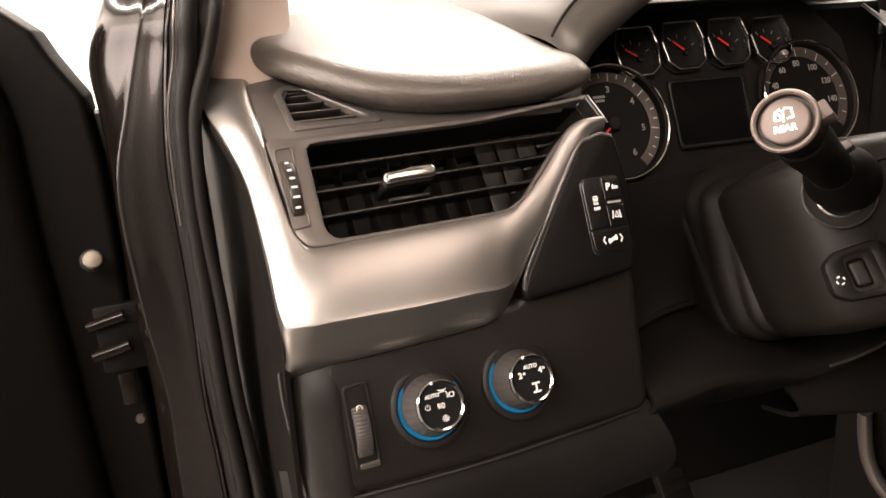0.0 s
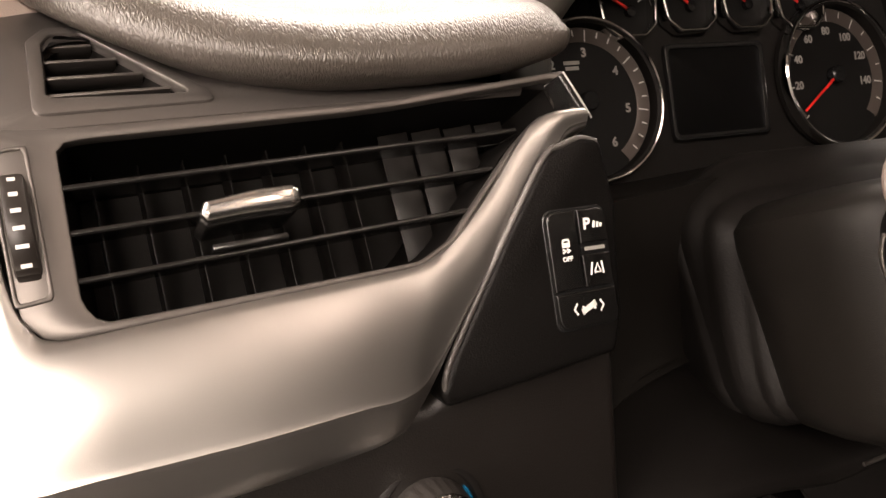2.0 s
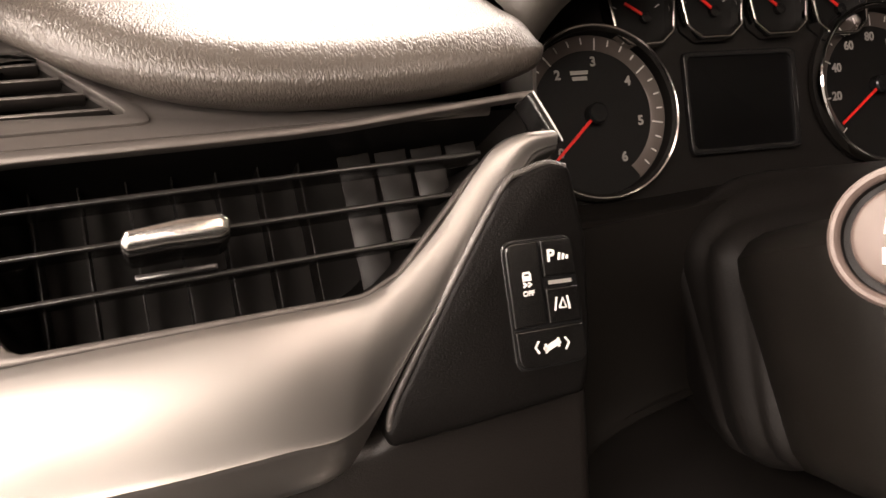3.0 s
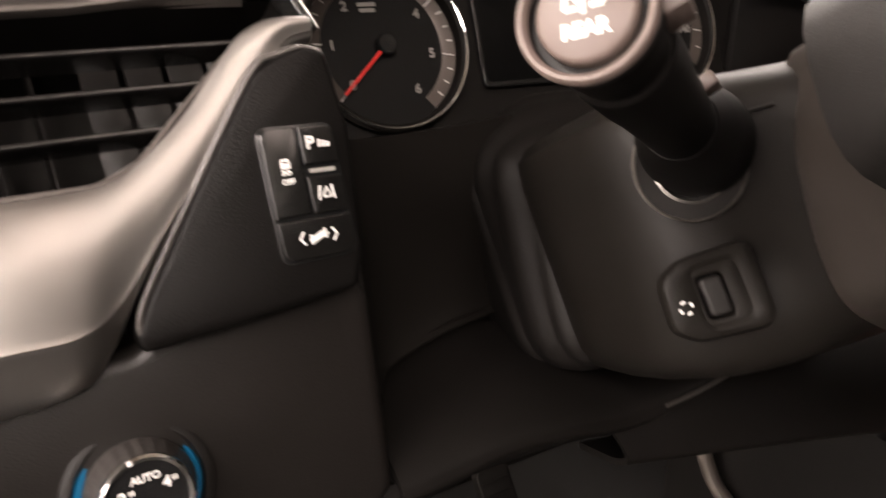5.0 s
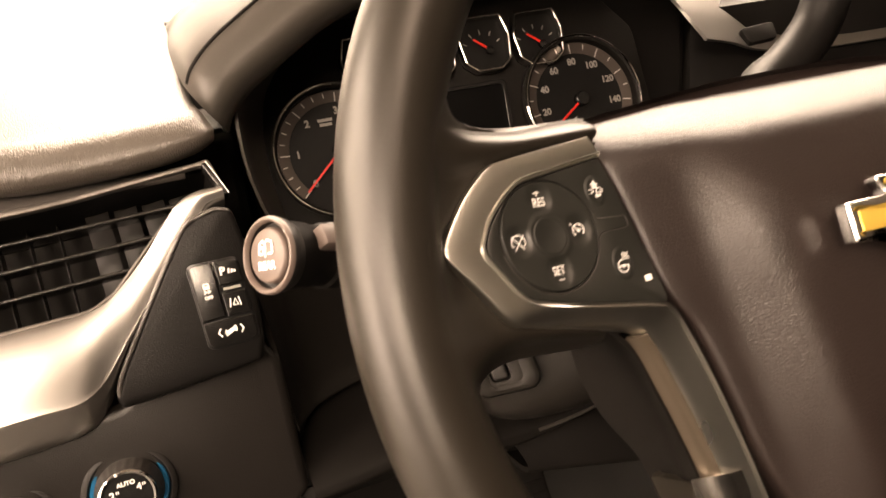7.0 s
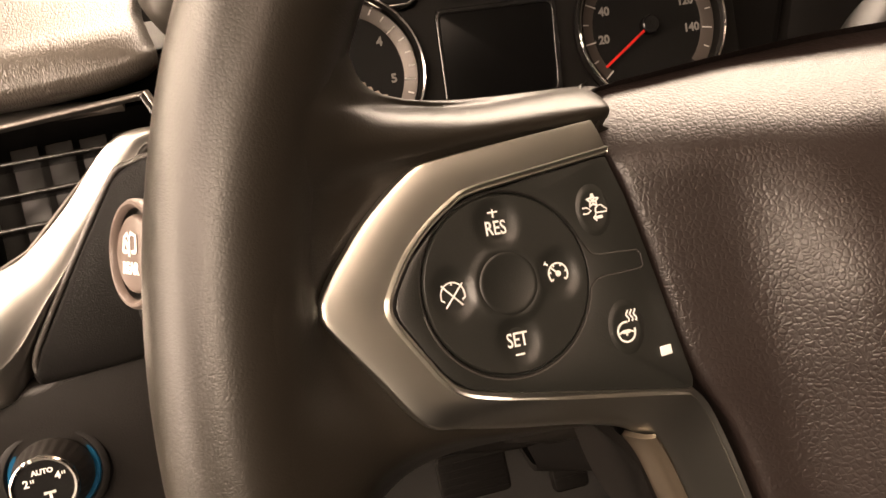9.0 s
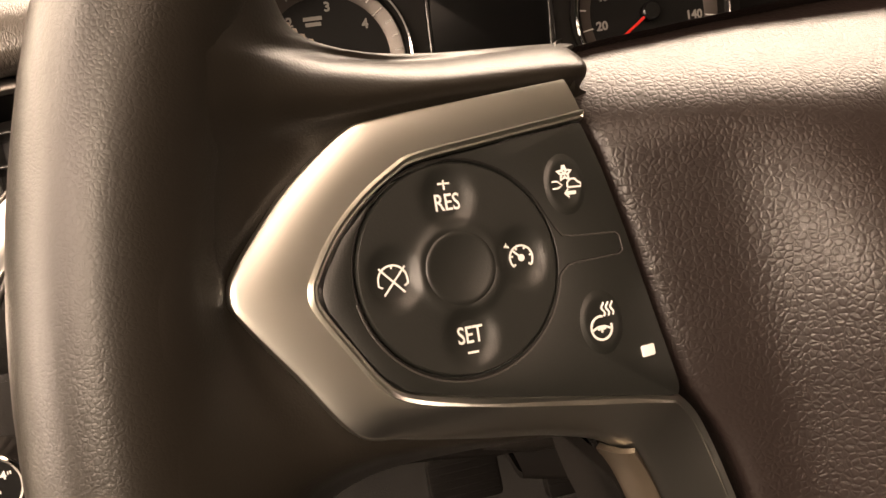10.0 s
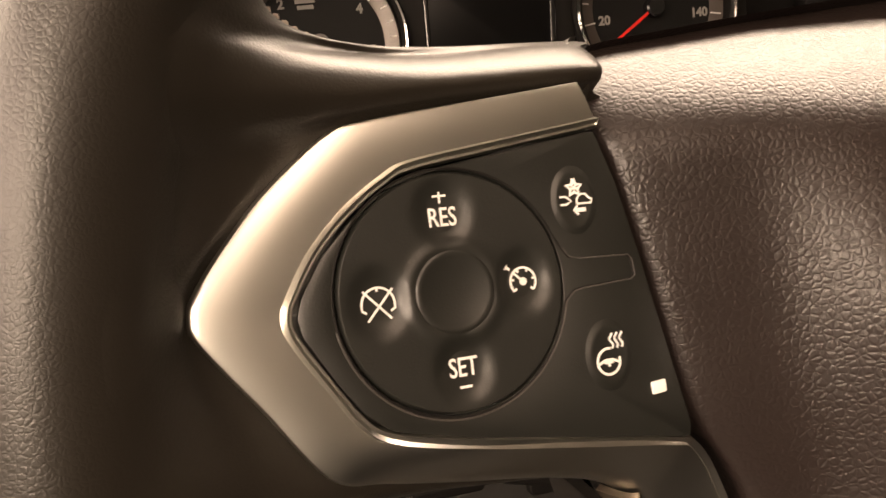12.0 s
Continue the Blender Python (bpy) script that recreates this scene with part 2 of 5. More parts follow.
def inset(loop, d):
    """A closed outline moved inwards by d (counter-clockwise or clockwise alike)."""
    p = np.array(loop)
    area = sum(p[i - 1][0] * p[i][1] - p[i][0] * p[i - 1][1] for i in range(len(p)))
    side = 1 if area > 0 else -1
    nxt, prv = np.roll(p, -1, 0), np.roll(p, 1, 0)
    e1, e2 = p - prv, nxt - p
    e1 /= np.linalg.norm(e1, axis=1)[:, None] + 1e-9
    e2 /= np.linalg.norm(e2, axis=1)[:, None] + 1e-9
    n1, n2 = np.stack([-e1[:, 1], e1[:, 0]], 1), np.stack([-e2[:, 1], e2[:, 0]], 1)
    nn = n1 + n2
    nn /= np.maximum(np.linalg.norm(nn, axis=1), 0.3)[:, None]
    return p + nn * d * side


def bridge(bm, a, b):
    for i in range(len(a)):
        j = (i + 1) % len(a)
        bm.faces.new((a[i], a[j], b[j], b[i]))


def plate(loop, thick, bevel=0.5, bm=None, top=0.0, dish=0.0):
    """A slab in millimetres with a rounded upper edge: its face at height top, its back at top - thick."""
    bm = bm or bmesh.new()
    rings = []
    for k in range(4):
        a = k / 3 * math.pi / 2
        flat = inset(loop, bevel * (1 - math.sin(a)))
        rings.append([bm.verts.new((x * MM, y * MM, (top - bevel * (1 - math.cos(a))) * MM)) for x, y in flat])
    rings.append([bm.verts.new((p[0] * MM, p[1] * MM, (top - thick) * MM)) for p in loop])
    if dish:
        low = inset(loop, bevel + abs(dish))
        bm.faces.new([bm.verts.new((x * MM, y * MM, (top - dish) * MM)) for x, y in low])
        bm.verts.ensure_lookup_table()
        bridge(bm, rings[0], bm.verts[-len(low):])
    else:
        bm.faces.new(rings[0])
    for a, b in zip(rings, rings[1:]):
        bridge(bm, a, b)
    bm.faces.new(rings[-1])
    bmesh.ops.recalc_face_normals(bm, faces=bm.faces)
    return bm


def resample(loop, k):
    p = [np.array(q, float) for q in loop]
    p.append(p[0])
    d = np.r_[0, np.cumsum([np.linalg.norm(b - a) for a, b in zip(p, p[1:])])]
    p = np.array(p)
    return [np.array([np.interp(s, d, p[:, c]) for c in range(p.shape[1])]) for s in np.linspace(0, d[-1], k, endpoint=False)]


def ring_plate(outer, inner, thick, bevel=0.6, k=96, height=None):
    """A slab with an opening. Both outlines begin at like places. height: a function of x, y that lifts the face."""
    bm = bmesh.new()
    h = height or (lambda x, y: 0.0)
    o, i = resample(outer, k), resample(inner, k)
    loops = [(o, -thick), (o, -bevel), (inset(o, bevel * 0.35), -bevel * 0.3), (inset(o, bevel), 0), (inset(i, -bevel), 0), (inset(i, -bevel * 0.35), -bevel * 0.3), (i, -bevel), (i, -thick)]
    rows = [[bm.verts.new((p[0] * MM, p[1] * MM, (z + h(p[0], p[1])) * MM)) for p in lp] for lp, z in loops]
    for a, b in zip(rows, rows[1:] + rows[:1]):
        bridge(bm, a, b)
    bmesh.ops.recalc_face_normals(bm, faces=bm.faces)
    return bm


def sheet(rows, su=6, sv=6, thick=2.0, closed=False, unit=MM):
    """A smooth skin through rows of control points, with a back face `thick` millimetres behind it."""
    rows = [spline(r, sv) for r in rows]
    cols = [spline([r[j] for r in rows], su, closed) for j in range(len(rows[0]))]
    g = np.array(cols).transpose(1, 0, 2)
    a, b = g.shape[:2]
    gu = np.roll(g, -1, 0) - np.roll(g, 1, 0) if closed else np.gradient(g, axis=0)
    gv = np.gradient(g, axis=1)
    nn = np.cross(gu, gv)
    nn /= np.linalg.norm(nn, axis=2)[:, :, None] + 1e-12
    back = g - nn * thick
    bm = bmesh.new()
    f = [[bm.verts.new(p * unit) for p in r] for r in g]
    k = [[bm.verts.new(p * unit) for p in r] for r in back]
    for i in range(a if closed else a - 1):
        i2 = (i + 1) % a
        for j in range(b - 1):
            bm.faces.new((f[i][j], f[i2][j], f[i2][j + 1], f[i][j + 1]))
            bm.faces.new((k[i][j], k[i][j + 1], k[i2][j + 1], k[i2][j]))
        bm.faces.new((f[i][0], k[i][0], k[i2][0], f[i2][0]))
        bm.faces.new((f[i][-1], f[i2][-1], k[i2][-1], k[i][-1]))
    if not closed:
        for j in range(b - 1):
            bm.faces.new((f[0][j], f[0][j + 1], k[0][j + 1], k[0][j]))
            bm.faces.new((f[-1][j], k[-1][j], k[-1][j + 1], f[-1][j + 1]))
    bmesh.ops.recalc_face_normals(bm, faces=bm.faces)
    return bm


def tube(path, r, seg=10, closed=False, bm=None, flat=1.0, unit=MM):
    """A round bar along a path; r: one radius or one for each point; flat squeezes it along the path's own normal."""
    bm = bm or bmesh.new()
    p = [Vector(q) for q in path]
    k = len(p)
    side, rings = None, []
    for i in range(k):
        t = (p[(i + 1) % k] - p[i - 1]) if closed else (p[min(i + 1, k - 1)] - p[max(i - 1, 0)])
        t.normalize()
        if side is None:
            side = t.orthogonal().normalized() if abs(t.z) > 0.9 else t.cross(Vector((0, 0, 1))).normalized()
        side = (side - t * side.dot(t)).normalized()
        up = side.cross(t)
        rad = r[i] if isinstance(r, (list, tuple, np.ndarray)) else r
        rings.append([bm.verts.new((p[i] + side * rad * math.cos(a) + up * rad * flat * math.sin(a)) * unit) for a in [2 * math.pi * j / seg for j in range(seg)]])
    for a, b in zip(rings, rings[1:]):
        bridge(bm, a, b)
    if closed:
        bridge(bm, rings[-1], rings[0])
    else:
        bm.faces.new(rings[0])
        bm.faces.new(list(reversed(rings[-1])))
    bmesh.ops.recalc_face_normals(bm, faces=bm.faces)
    return bm


def lathe(profile, seg=40, bm=None):
    """A turned piece about the local z axis; profile: (radius, height) in millimetres from the outside in or over the top."""
    bm = bm or bmesh.new()
    rings = []
    for r, z in profile:
        if r <= 1e-6:
            rings.append([bm.verts.new((0, 0, z * MM))])
        else:
            rings.append([bm.verts.new((r * MM * math.cos(2 * math.pi * j / seg), r * MM * math.sin(2 * math.pi * j / seg), z * MM)) for j in range(seg)])
    for a, b in zip(rings, rings[1:]):
        if len(a) == 1 and len(b) == 1:
            continue
        if len(b) == 1:
            for j in range(seg):
                bm.faces.new((a[j], a[(j + 1) % seg], b[0]))
        elif len(a) == 1:
            for j in range(seg):
                bm.faces.new((a[0], b[(j + 1) % seg], b[j]))
        else:
            bridge(bm, a, b)
    if len(rings[0]) > 1 and len(rings[-1]) > 1:
        bridge(bm, rings[-1], rings[0])
    else:
        for ring in (rings[0], rings[-1]):
            if len(ring) > 1:
                bm.faces.new(ring)
    bmesh.ops.recalc_face_normals(bm, faces=bm.faces)
    return bm


def box(x0, x1, y0, y1, z0, z1, bevel=0.5):
    """A block in millimetres with rounded edges."""
    bm = bmesh.new()
    bmesh.ops.create_cube(bm, size=1.0)
    for v in bm.verts:
        v.co = Vector(((x0 + x1) / 2 + v.co.x * (x1 - x0), (y0 + y1) / 2 + v.co.y * (y1 - y0), (z0 + z1) / 2 + v.co.z * (z1 - z0))) * MM
    if bevel:
        bmesh.ops.bevel(bm, geom=bm.edges[:], offset=bevel * MM, segments=2, profile=0.5, affect="EDGES")
    return bm


def lettering(word, height, thick=0.15, squeeze=1.0, bold=0.0):
    """Raised letters in millimetres, centred on the origin."""
    data = bpy.data.curves.new("letters", "FONT")
    data.body, data.align_x, data.align_y = word, "CENTER", "CENTER"
    data.size, data.extrude, data.resolution_u, data.offset = height * 1.4 * MM, thick * MM / 2, 3, bold * MM
    ob = bpy.data.objects.new("letters", data)
    scene.collection.objects.link(ob)
    me = bpy.data.meshes.new_from_object(ob.evaluated_get(bpy.context.evaluated_depsgraph_get()))
    bm = bmesh.new()
    bm.from_mesh(me)
    bmesh.ops.scale(bm, vec=(squeeze, 1, 1), verts=bm.verts)
    bpy.data.objects.remove(ob)
    bpy.data.curves.remove(data)
    bpy.data.meshes.remove(me)
    return bm


def strokes(lines, width, height=0.12, bm=None):
    """Flat printed strokes: polylines in millimetres, each a band of that width."""
    bm = bm or bmesh.new()
    for ln in lines:
        p = [np.array(q, float) for q in ln]
        left, right = [], []
        for i in range(len(p)):
            t = p[min(i + 1, len(p) - 1)] - p[max(i - 1, 0)]
            t = t / (np.linalg.norm(t) + 1e-9)
            s = np.array([-t[1], t[0]]) * width / 2
            left.append(p[i] + s), right.append(p[i] - s)
        loop = left + right[::-1]
        top = [bm.verts.new((q[0] * MM, q[1] * MM, height * MM)) for q in loop]
        low = [bm.verts.new((q[0] * MM, q[1] * MM, 0)) for q in loop]
        k = len(p)
        for i in range(k - 1):
            bm.faces.new((top[i], top[i + 1], top[2 * k - 2 - i], top[2 * k - 1 - i]))
        bridge(bm, low, top)
    bmesh.ops.recalc_face_normals(bm, faces=bm.faces)
    return bm


def arc(cx, cy, r, a0, a1, k=14):
    return [(cx + r * math.cos(radians(a0 + (a1 - a0) * i / k)), cy + r * math.sin(radians(a0 + (a1 - a0) * i / k))) for i in range(k + 1)]


def join(*bms):
    out = bmesh.new()
    for b in bms:
        me = bpy.data.meshes.new("part")
        b.to_mesh(me)
        b.free()
        out.from_mesh(me)
        bpy.data.meshes.remove(me)
    return out


# local frames of the car, all read in millimetres
VENT = frame_at((0.073, 0.4215, 1.311), (0.0722, -0.8463, 0.5277), (0.996, 0.085, 0))
POD = frame_at((0.2417, 0.4029, 1.2715), (-0.016, -0.952, 0.304))
DIALS = frame_at((0.4011, 0.5651, 1.2824), (-0.02, -0.922, 0.387))
LOWER = frame_at((0.13, 0.382, 1.165), (0.05, -0.97, 0.22))
WHEEL = frame_at((0.504, 0.183, 1.3144), (-0.0458, -0.8734, 0.4848), (0.9986, -0.0523, 0))
CRUISE = frame_at((0.3664, 0.2039, 1.3282), (0.174, -0.842, 0.511), (0.9986, -0.0523, 0))

# ---- dashboard, driver's end ----


def dash_trim():
    """Silver surround: down the outer end of the dash, under the vent and up to the hook beside the switch pod."""
    t = thing("dash_trim", "satin silver painted dashboard trim around the side air vent", "dashboard trim", VENT @ Vector((0.05, -0.08, 0)))
    rows = [  # inner edge, middle, outer fold, outer edge (x, y, height)
        [(-12, 88, -54), (-27, 89, -55), (-45, 87, -60), (-45, 83, -74), (-33, 80, -100)],
        [(-17, 68, -40), (-31, 68, -41), (-47, 65, -47), (-47, 62, -61), (-35, 60, -88)],
        [(-21, 46, -26), (-32, 45, -26), (-45, 42, -32), (-45.5, 39, -46), (-34, 37, -76)],
        [(-23, 18, -6), (-31, 17, -6), (-42, 14, -12), (-42.5, 11, -26), (-31, 9, -58)],
        [(-22.5, -12, 0), (-28, -13, 0), (-37.5, -16, -4), (-38, -19, -18), (-26, -20, -50)],
        [(-20, -44, 0), (-26, -50, 0), (-36, -58, -4), (-36.5, -61, -17), (-24, -63, -48)],
        [(-17, -55, 0), (-25, -75, 0), (-36, -96, -4), (-36.5, -105, -16), (-26, -110, -44)],
        [(-13, -60, 0), (-17, -80, 1), (-26, -103, -1), (-33, -117, -12), (-36, -122, -40)],
        [(-4, -61, 0), (-5, -80, 2), (-7, -104, 0), (-9, -120.5, -12), (-9, -122, -30)],
        [(15, -60.5, 0), (15, -80, 2), (15, -105, 0), (14, -121.5, -13), (14, -122, -30)],
        [(45, -60, 0), (45, -80, 2), (44, -106, 0), (43, -121.5, -13), (43, -122, -30)],
        [(80, -60, 0), (79, -79, 2), (76, -106, -1), (74, -121, -14), (74, -121.5, -30)],
        [(106, -60, 0), (102, -78, 1), (97, -106, -3), (94, -119.5, -15), (94, -120, -30)],
        [(118, -58.5, 1), (116, -74, 1), (111, -98, -5), (106, -111, -14), (105, -114, -30)],
        [(129, -52.5, 2), (131, -64, 2), (129, -78, -1), (127, -82, -6), (125, -84, -26)],
        [(147, -37.5, 4), (151, -45, 5), (152, -53, 3), (150, -56, -1), (148, -58, -22)],
        [(163, -21, 8), (168, -27, 9), (170, -34, 7), (169, -37, 3), (167, -39, -18)],
        [(172, -13, 10), (177, -18, 12), (180, -24, 10), (180, -27, 6), (179, -29, -14)],
        [(182, -9.5, 12), (185, -13, 14), (187, -17.5, 12), (188, -20, 8), (188, -22, -12)],
        [(196, -9.5, 13), (197, -12, 15), (197, -15.5, 13), (197, -17.5, 9), (197, -19, -10)],
    ]
    firm, side = [], []
    for i, (a, b, c, d, e) in enumerate(rows):  # a firm fold along the lower face
        under = (a[0] + (4 if i < 4 else 0), a[1], a[2] - 6)
        b, c, d = np.array(b, float), np.array(c, float), np.array(d, float)
        if i < 7:  # the outer edge turns in over a dark return
            side.append([c + (2.2, -1, -4.5), d + (1.5, 0, 0), np.array(e, float)])
            k = 1.0 if i < 5 else (0.6 if i == 5 else 0.25)
            d, e = d * (1 - k) + (c + (1.2, -1, -4)) * k, np.array(e, float) * (1 - k) + (c + (7, -2, -9)) * k
        elif i < 14:  # the lower face turns well under
            d, e = d + (0, 0.3, -3.4), np.array(e, float) + (0, 0.6, -5.5)
        firm.append([under, a, b, b * 0.14 + c * 0.86, c * 0.97 + b * 0.03, c * 0.82 + d * 0.18, d, e])
    part("trim_panel", sheet(firm, 6, 4, -2.0), SILVER, t, m=VENT)
    part("side_return", sheet(side, 6, 4, -1.5), FOOTWELL, t, "dark plastic side of the trim", m=VENT)
    return t


dash_trim()


def vent_louver(y, x0, x1, parent):
    loop = rounded([(0, 1.1), (16, 0.5), (16, -0.5), (0, -1.1)], 0.9, 3)
    bm = bmesh.new()
    a = [bm.verts.new((x0 * MM, (y + q[1]) * MM, (-1.0 - q[0]) * MM)) for q in loop]
    b = [bm.verts.new((x1 * MM, (y + 1.4 + q[1]) * MM, (-1.0 - q[0]) * MM)) for q in loop]
    bridge(bm, a, b)
    bm.faces.new(a), bm.faces.new(b)
    bmesh.ops.recalc_face_normals(bm, faces=bm.faces)
    part("louver", bm, LOUVER, parent, m=VENT)


def side_air_vent():
    t = thing("air_vent", "black dashboard air vent with three louvers and a chrome tab", "air vent", VENT @ Vector((0.08, -0.03, -0.03)))
    outer = rounded([(-22, 9), (-18, -52), (-12, -59.5), (0, -60.3), (113, -60), (129, -53), (165, -20), (180, -10.5), (199, -10.5), (195, 9), (100, 6.5), (2, 7)], [3, 6, 4, 10, 14, 6, 8, 8, 2, 2, 20, 20])
    inner = rounded([(0, 1.5), (-1.2, -50), (3, -57), (20, -57.2), (113, -57.8), (127, -52), (163, -19.5), (178, -9), (196, -9), (192, 6.2), (98, 3.0), (8, 2.6)], [3, 3, 5, 10, 14, 6, 8, 8, 2, 2, 20, 20])

    def lift(x, y):
        return max(0.0, x - 118) * 0.13

    # the surround starts both loops at the upper left corner
    part("bezel", ring_plate(outer, inner, 5.0, 0.8, 120, lift), BEZEL, t, m=VENT)
    # silver end piece coloured black for shade; a silver tube draws its lit edge
    part("end_trim", plate(rounded([(189.5, 6.0), (192.5, 7.0), (200.0, -14.0), (197.5, -15)], 0.8), 12, 0.8, top=12.5), LOUVER, t, "end piece of the vent surround, coloured black as if shaded", m=VENT)
    part("end_glint", tube([(192.4, 7.2, 12.4), (196.4, -3.5, 12.6), (200.2, -14.2, 12.4)], 0.45, 8), SILVER, t, "silver line painted as the lit edge of the end piece", m=VENT)
    duct = bmesh.new()
    rows = []
    for z, grow in ((-3.5, 0.4), (-20, 0), (-60, -4)):
        rows.append([duct.verts.new((p[0] * MM, p[1] * MM, z * MM)) for p in inset(resample(inner, 80), -grow)])
    for a, b in zip(rows, rows[1:]):
        bridge(duct, a, b)
    duct.faces.new(rows[-1])
    part("duct", duct, DEEP, t, m=VENT)
    vent_louver(-12.5, -1, 171, t)
    vent_louver(-27.4, -1.2, 155, t)
    vent_louver(-42.8, -1.4, 139, t)
    # upright vanes behind the louvers, slightly turned
    for i in range(13):
        x = 9 + 16.0 * i
        low = -55 if x < 120 else -55 + (x - 120) * 0.95
        if low > -6:
            continue
        bm = box(-0.3, 0.3, low, 2.0, -15 if x < 112 else -13.2, 0, 0.2)
        tilt = Matrix.Rotation(radians(1 if x < 112 else -100), 4, "Y")
        part("vane", bm, VANE, t, m=VENT @ Matrix.Translation((x * MM, 0, -0.030)) @ tilt)
    bar = [(37.2, -29.4), (39.4, -25.2), (57, -23.4), (69.5, -23.4), (71.9, -26), (71.3, -30.2), (68, -31.8), (51, -31.6), (39, -32.2)]
    part("tab", plate(rounded([(x, y - 1.2) for x, y in bar], 1.5), 22, 1.6, top=5.2), LOUVER, t, "black sliding vent tab", m=VENT)
    part("tab_cap", plate(rounded(bar, 1.6), 4.0, 2.4, top=9.2), SATIN_CHROME, t, "chrome cap of the vent tab", m=VENT)
    part("tab_foot", box(40, 66, -41, -38.6, -4, 1.5, 0.6), LOUVER, t, m=VENT)
    # thumb wheel at the outer end
    slot = rounded([(-18.2, 0.2), (-9.2, 1.2), (-9.4, -46), (-18.0, -47)], 1.5)
    part("wheel_slot", ring_plate(rounded([(-19.4, 1.6), (-8.0, 2.6), (-8.2, -47.4), (-19.2, -48.4)], 1.5), slot, 2.0, 0.5, 60), BEZEL, t, m=shift(VENT, 0, 0, 0.8))
    wheel = bmesh.new()
    rings = []
    for k in range(61):
        a = radians(-62 + 124 * k / 60)
        rr = 26.5 + (0.35 if (k > 44 and k % 2) else 0.0)
        rings.append([wheel.verts.new((x * MM, (-23.2 - rr * math.sin(a)) * MM, (-20.5 + rr * math.cos(a) - dz) * MM)) for x, dz in ((-17.6, 2), (-17.0, 0.4), (-15.8, 0), (-11.8, 0), (-10.6, 0.4), (-10.0, 2))])
    for a, b in zip(rings, rings[1:]):
        for j in range(5):
            wheel.faces.new((a[j], a[j + 1], b[j + 1], b[j]))
    tw = part("thumb_wheel", wheel, DIMMER, t, m=VENT)
    for i, w in enumerate((1.8, 2.0, 2.3, 2.6, 2.9, 2.4)):
        y = -8.6 - 5.5 * i
        z = -20.3 + math.sqrt(26.5**2 - (y + 23.2) ** 2)
        part("airflow_mark", strokes([[(-13.8 - w / 1.6, y), (-13.8 + w / 1.6, y)]], 1.3), WHITE, tw, m=shift(VENT, 0, 0, z))
    return t


side_air_vent()


def defroster_vent():
    """The small three-cornered window vent, on the part of the bezel that bends away over the top."""
    m = VENT @ Matrix.Translation((0, 0.008, -0.002)) @ Matrix.Rotation(radians(-33), 4, "X")
    t = thing("defroster_vent", "small triangular side window vent in a grey bezel", "air vent", m @ Vector((0.02, 0.03, 0)))
    outer = rounded([(-21, 0), (-17, 70), (4, 76), (24, 62), (78, 26), (128, 14), (182, 2), (182, -1)], [2, 8, 8, 10, 14, 10, 1, 1])
    inner = rounded([(0, 15.5), (1.5, 50), (5, 56.5), (15, 56.5), (44, 17), (45.5, 13)], [3, 3, 3, 4, 3, 2])
    part("bezel", ring_plate(outer, inner, 4.0, 0.8, 96), BEZEL, t, m=m)
    frame_out = rounded([(-5, 6.5), (-3.5, 52), (3, 61), (18, 61), (51, 16), (54, 7)], 4)
    part("vent_frame", ring_plate(frame_out, inner, 3.0, 0.8, 96), BEZEL, t, m=shift(m, 0, 0, 1.2))
    duct = bmesh.new()
    lo = [duct.verts.new((p[0] * MM, p[1] * MM, -0.03)) for p in inset(resample(inner, 60), 2)]
    hi = [duct.verts.new((p[0] * MM, p[1] * MM, -0.002)) for p in inset(resample(inner, 60), -0.3)]
    bridge(duct, hi, lo)
    duct.faces.new(lo)
    part("duct", duct, DEEP, t, m=m)
    for i, y in enumerate((20, 30.5, 41, 51)):
        right = 43 - (y - 16) * 0.72
        slat = box(-0.5, right, -0.6, 0.6, -8, 0, 0.3)
        part("slat", slat, BEZEL, t, m=shift(m, 0, y, -1.2) @ Matrix.Rotation(radians(25), 4, "X"))
    return t


defroster_vent()


def dash_pad():
    """Soft pad over the vent, from the pillar to the hood of the instruments (metres)."""
    t = thing("dash_pad", "grained dark vinyl dashboard top pad above the vent", "dashboard pad", (0.17, 0.5, 1.35))
    rows = []
    for x, y, z, out, rise in ((0.064, 0.545, 1.353, 0.9, 0.0), (0.070, 0.512, 1.349, 0.9, 0.0), (0.092, 0.474, 1.339, 0.8, 0.0), (0.122, 0.449, 1.328, 0.5, 0.0), (0.160, 0.439, 1.322, 0.15, 0.0), (0.200, 0.439, 1.321, 0.0, 0.0), (0.240, 0.441, 1.323, 0.0, 0.0), (0.262, 0.446, 1.326, -0.3, -0.002), (0.268, 0.455, 1.327, -0.5, -0.006)):
        # lower lip, front, shoulder, top, back
        rows.append([(x + 0.004 * out, y + 0.012, z - 0.003), (x, y, z), (x - 0.010 * out, y - 0.011, z + 0.005), (x - 0.012 * out, y - 0.014, z + 0.012), (x - 0.010 * out, y - 0.009, z + 0.020 + rise), (x - 0.004 * out, y + 0.002, z + 0.026 + rise), (x + 0.004 * out, y + 0.030, z + 0.032 + rise), (x + 0.01 * out, 0.58 + 0.02 * out, 1.382 + 0.010 * out), (x + 0.02 * out, 0.60 + (x - 0.06), 1.386 + 0.18 * (x - 0.06)), (x + 0.02 * out, 0.62 + (x - 0.06), 1.376 + 0.18 * (x - 0.06))])
    part("pad", sheet(rows, 6, 6, 0.008, unit=1.0), PAD, t)
    return t


dash_pad()


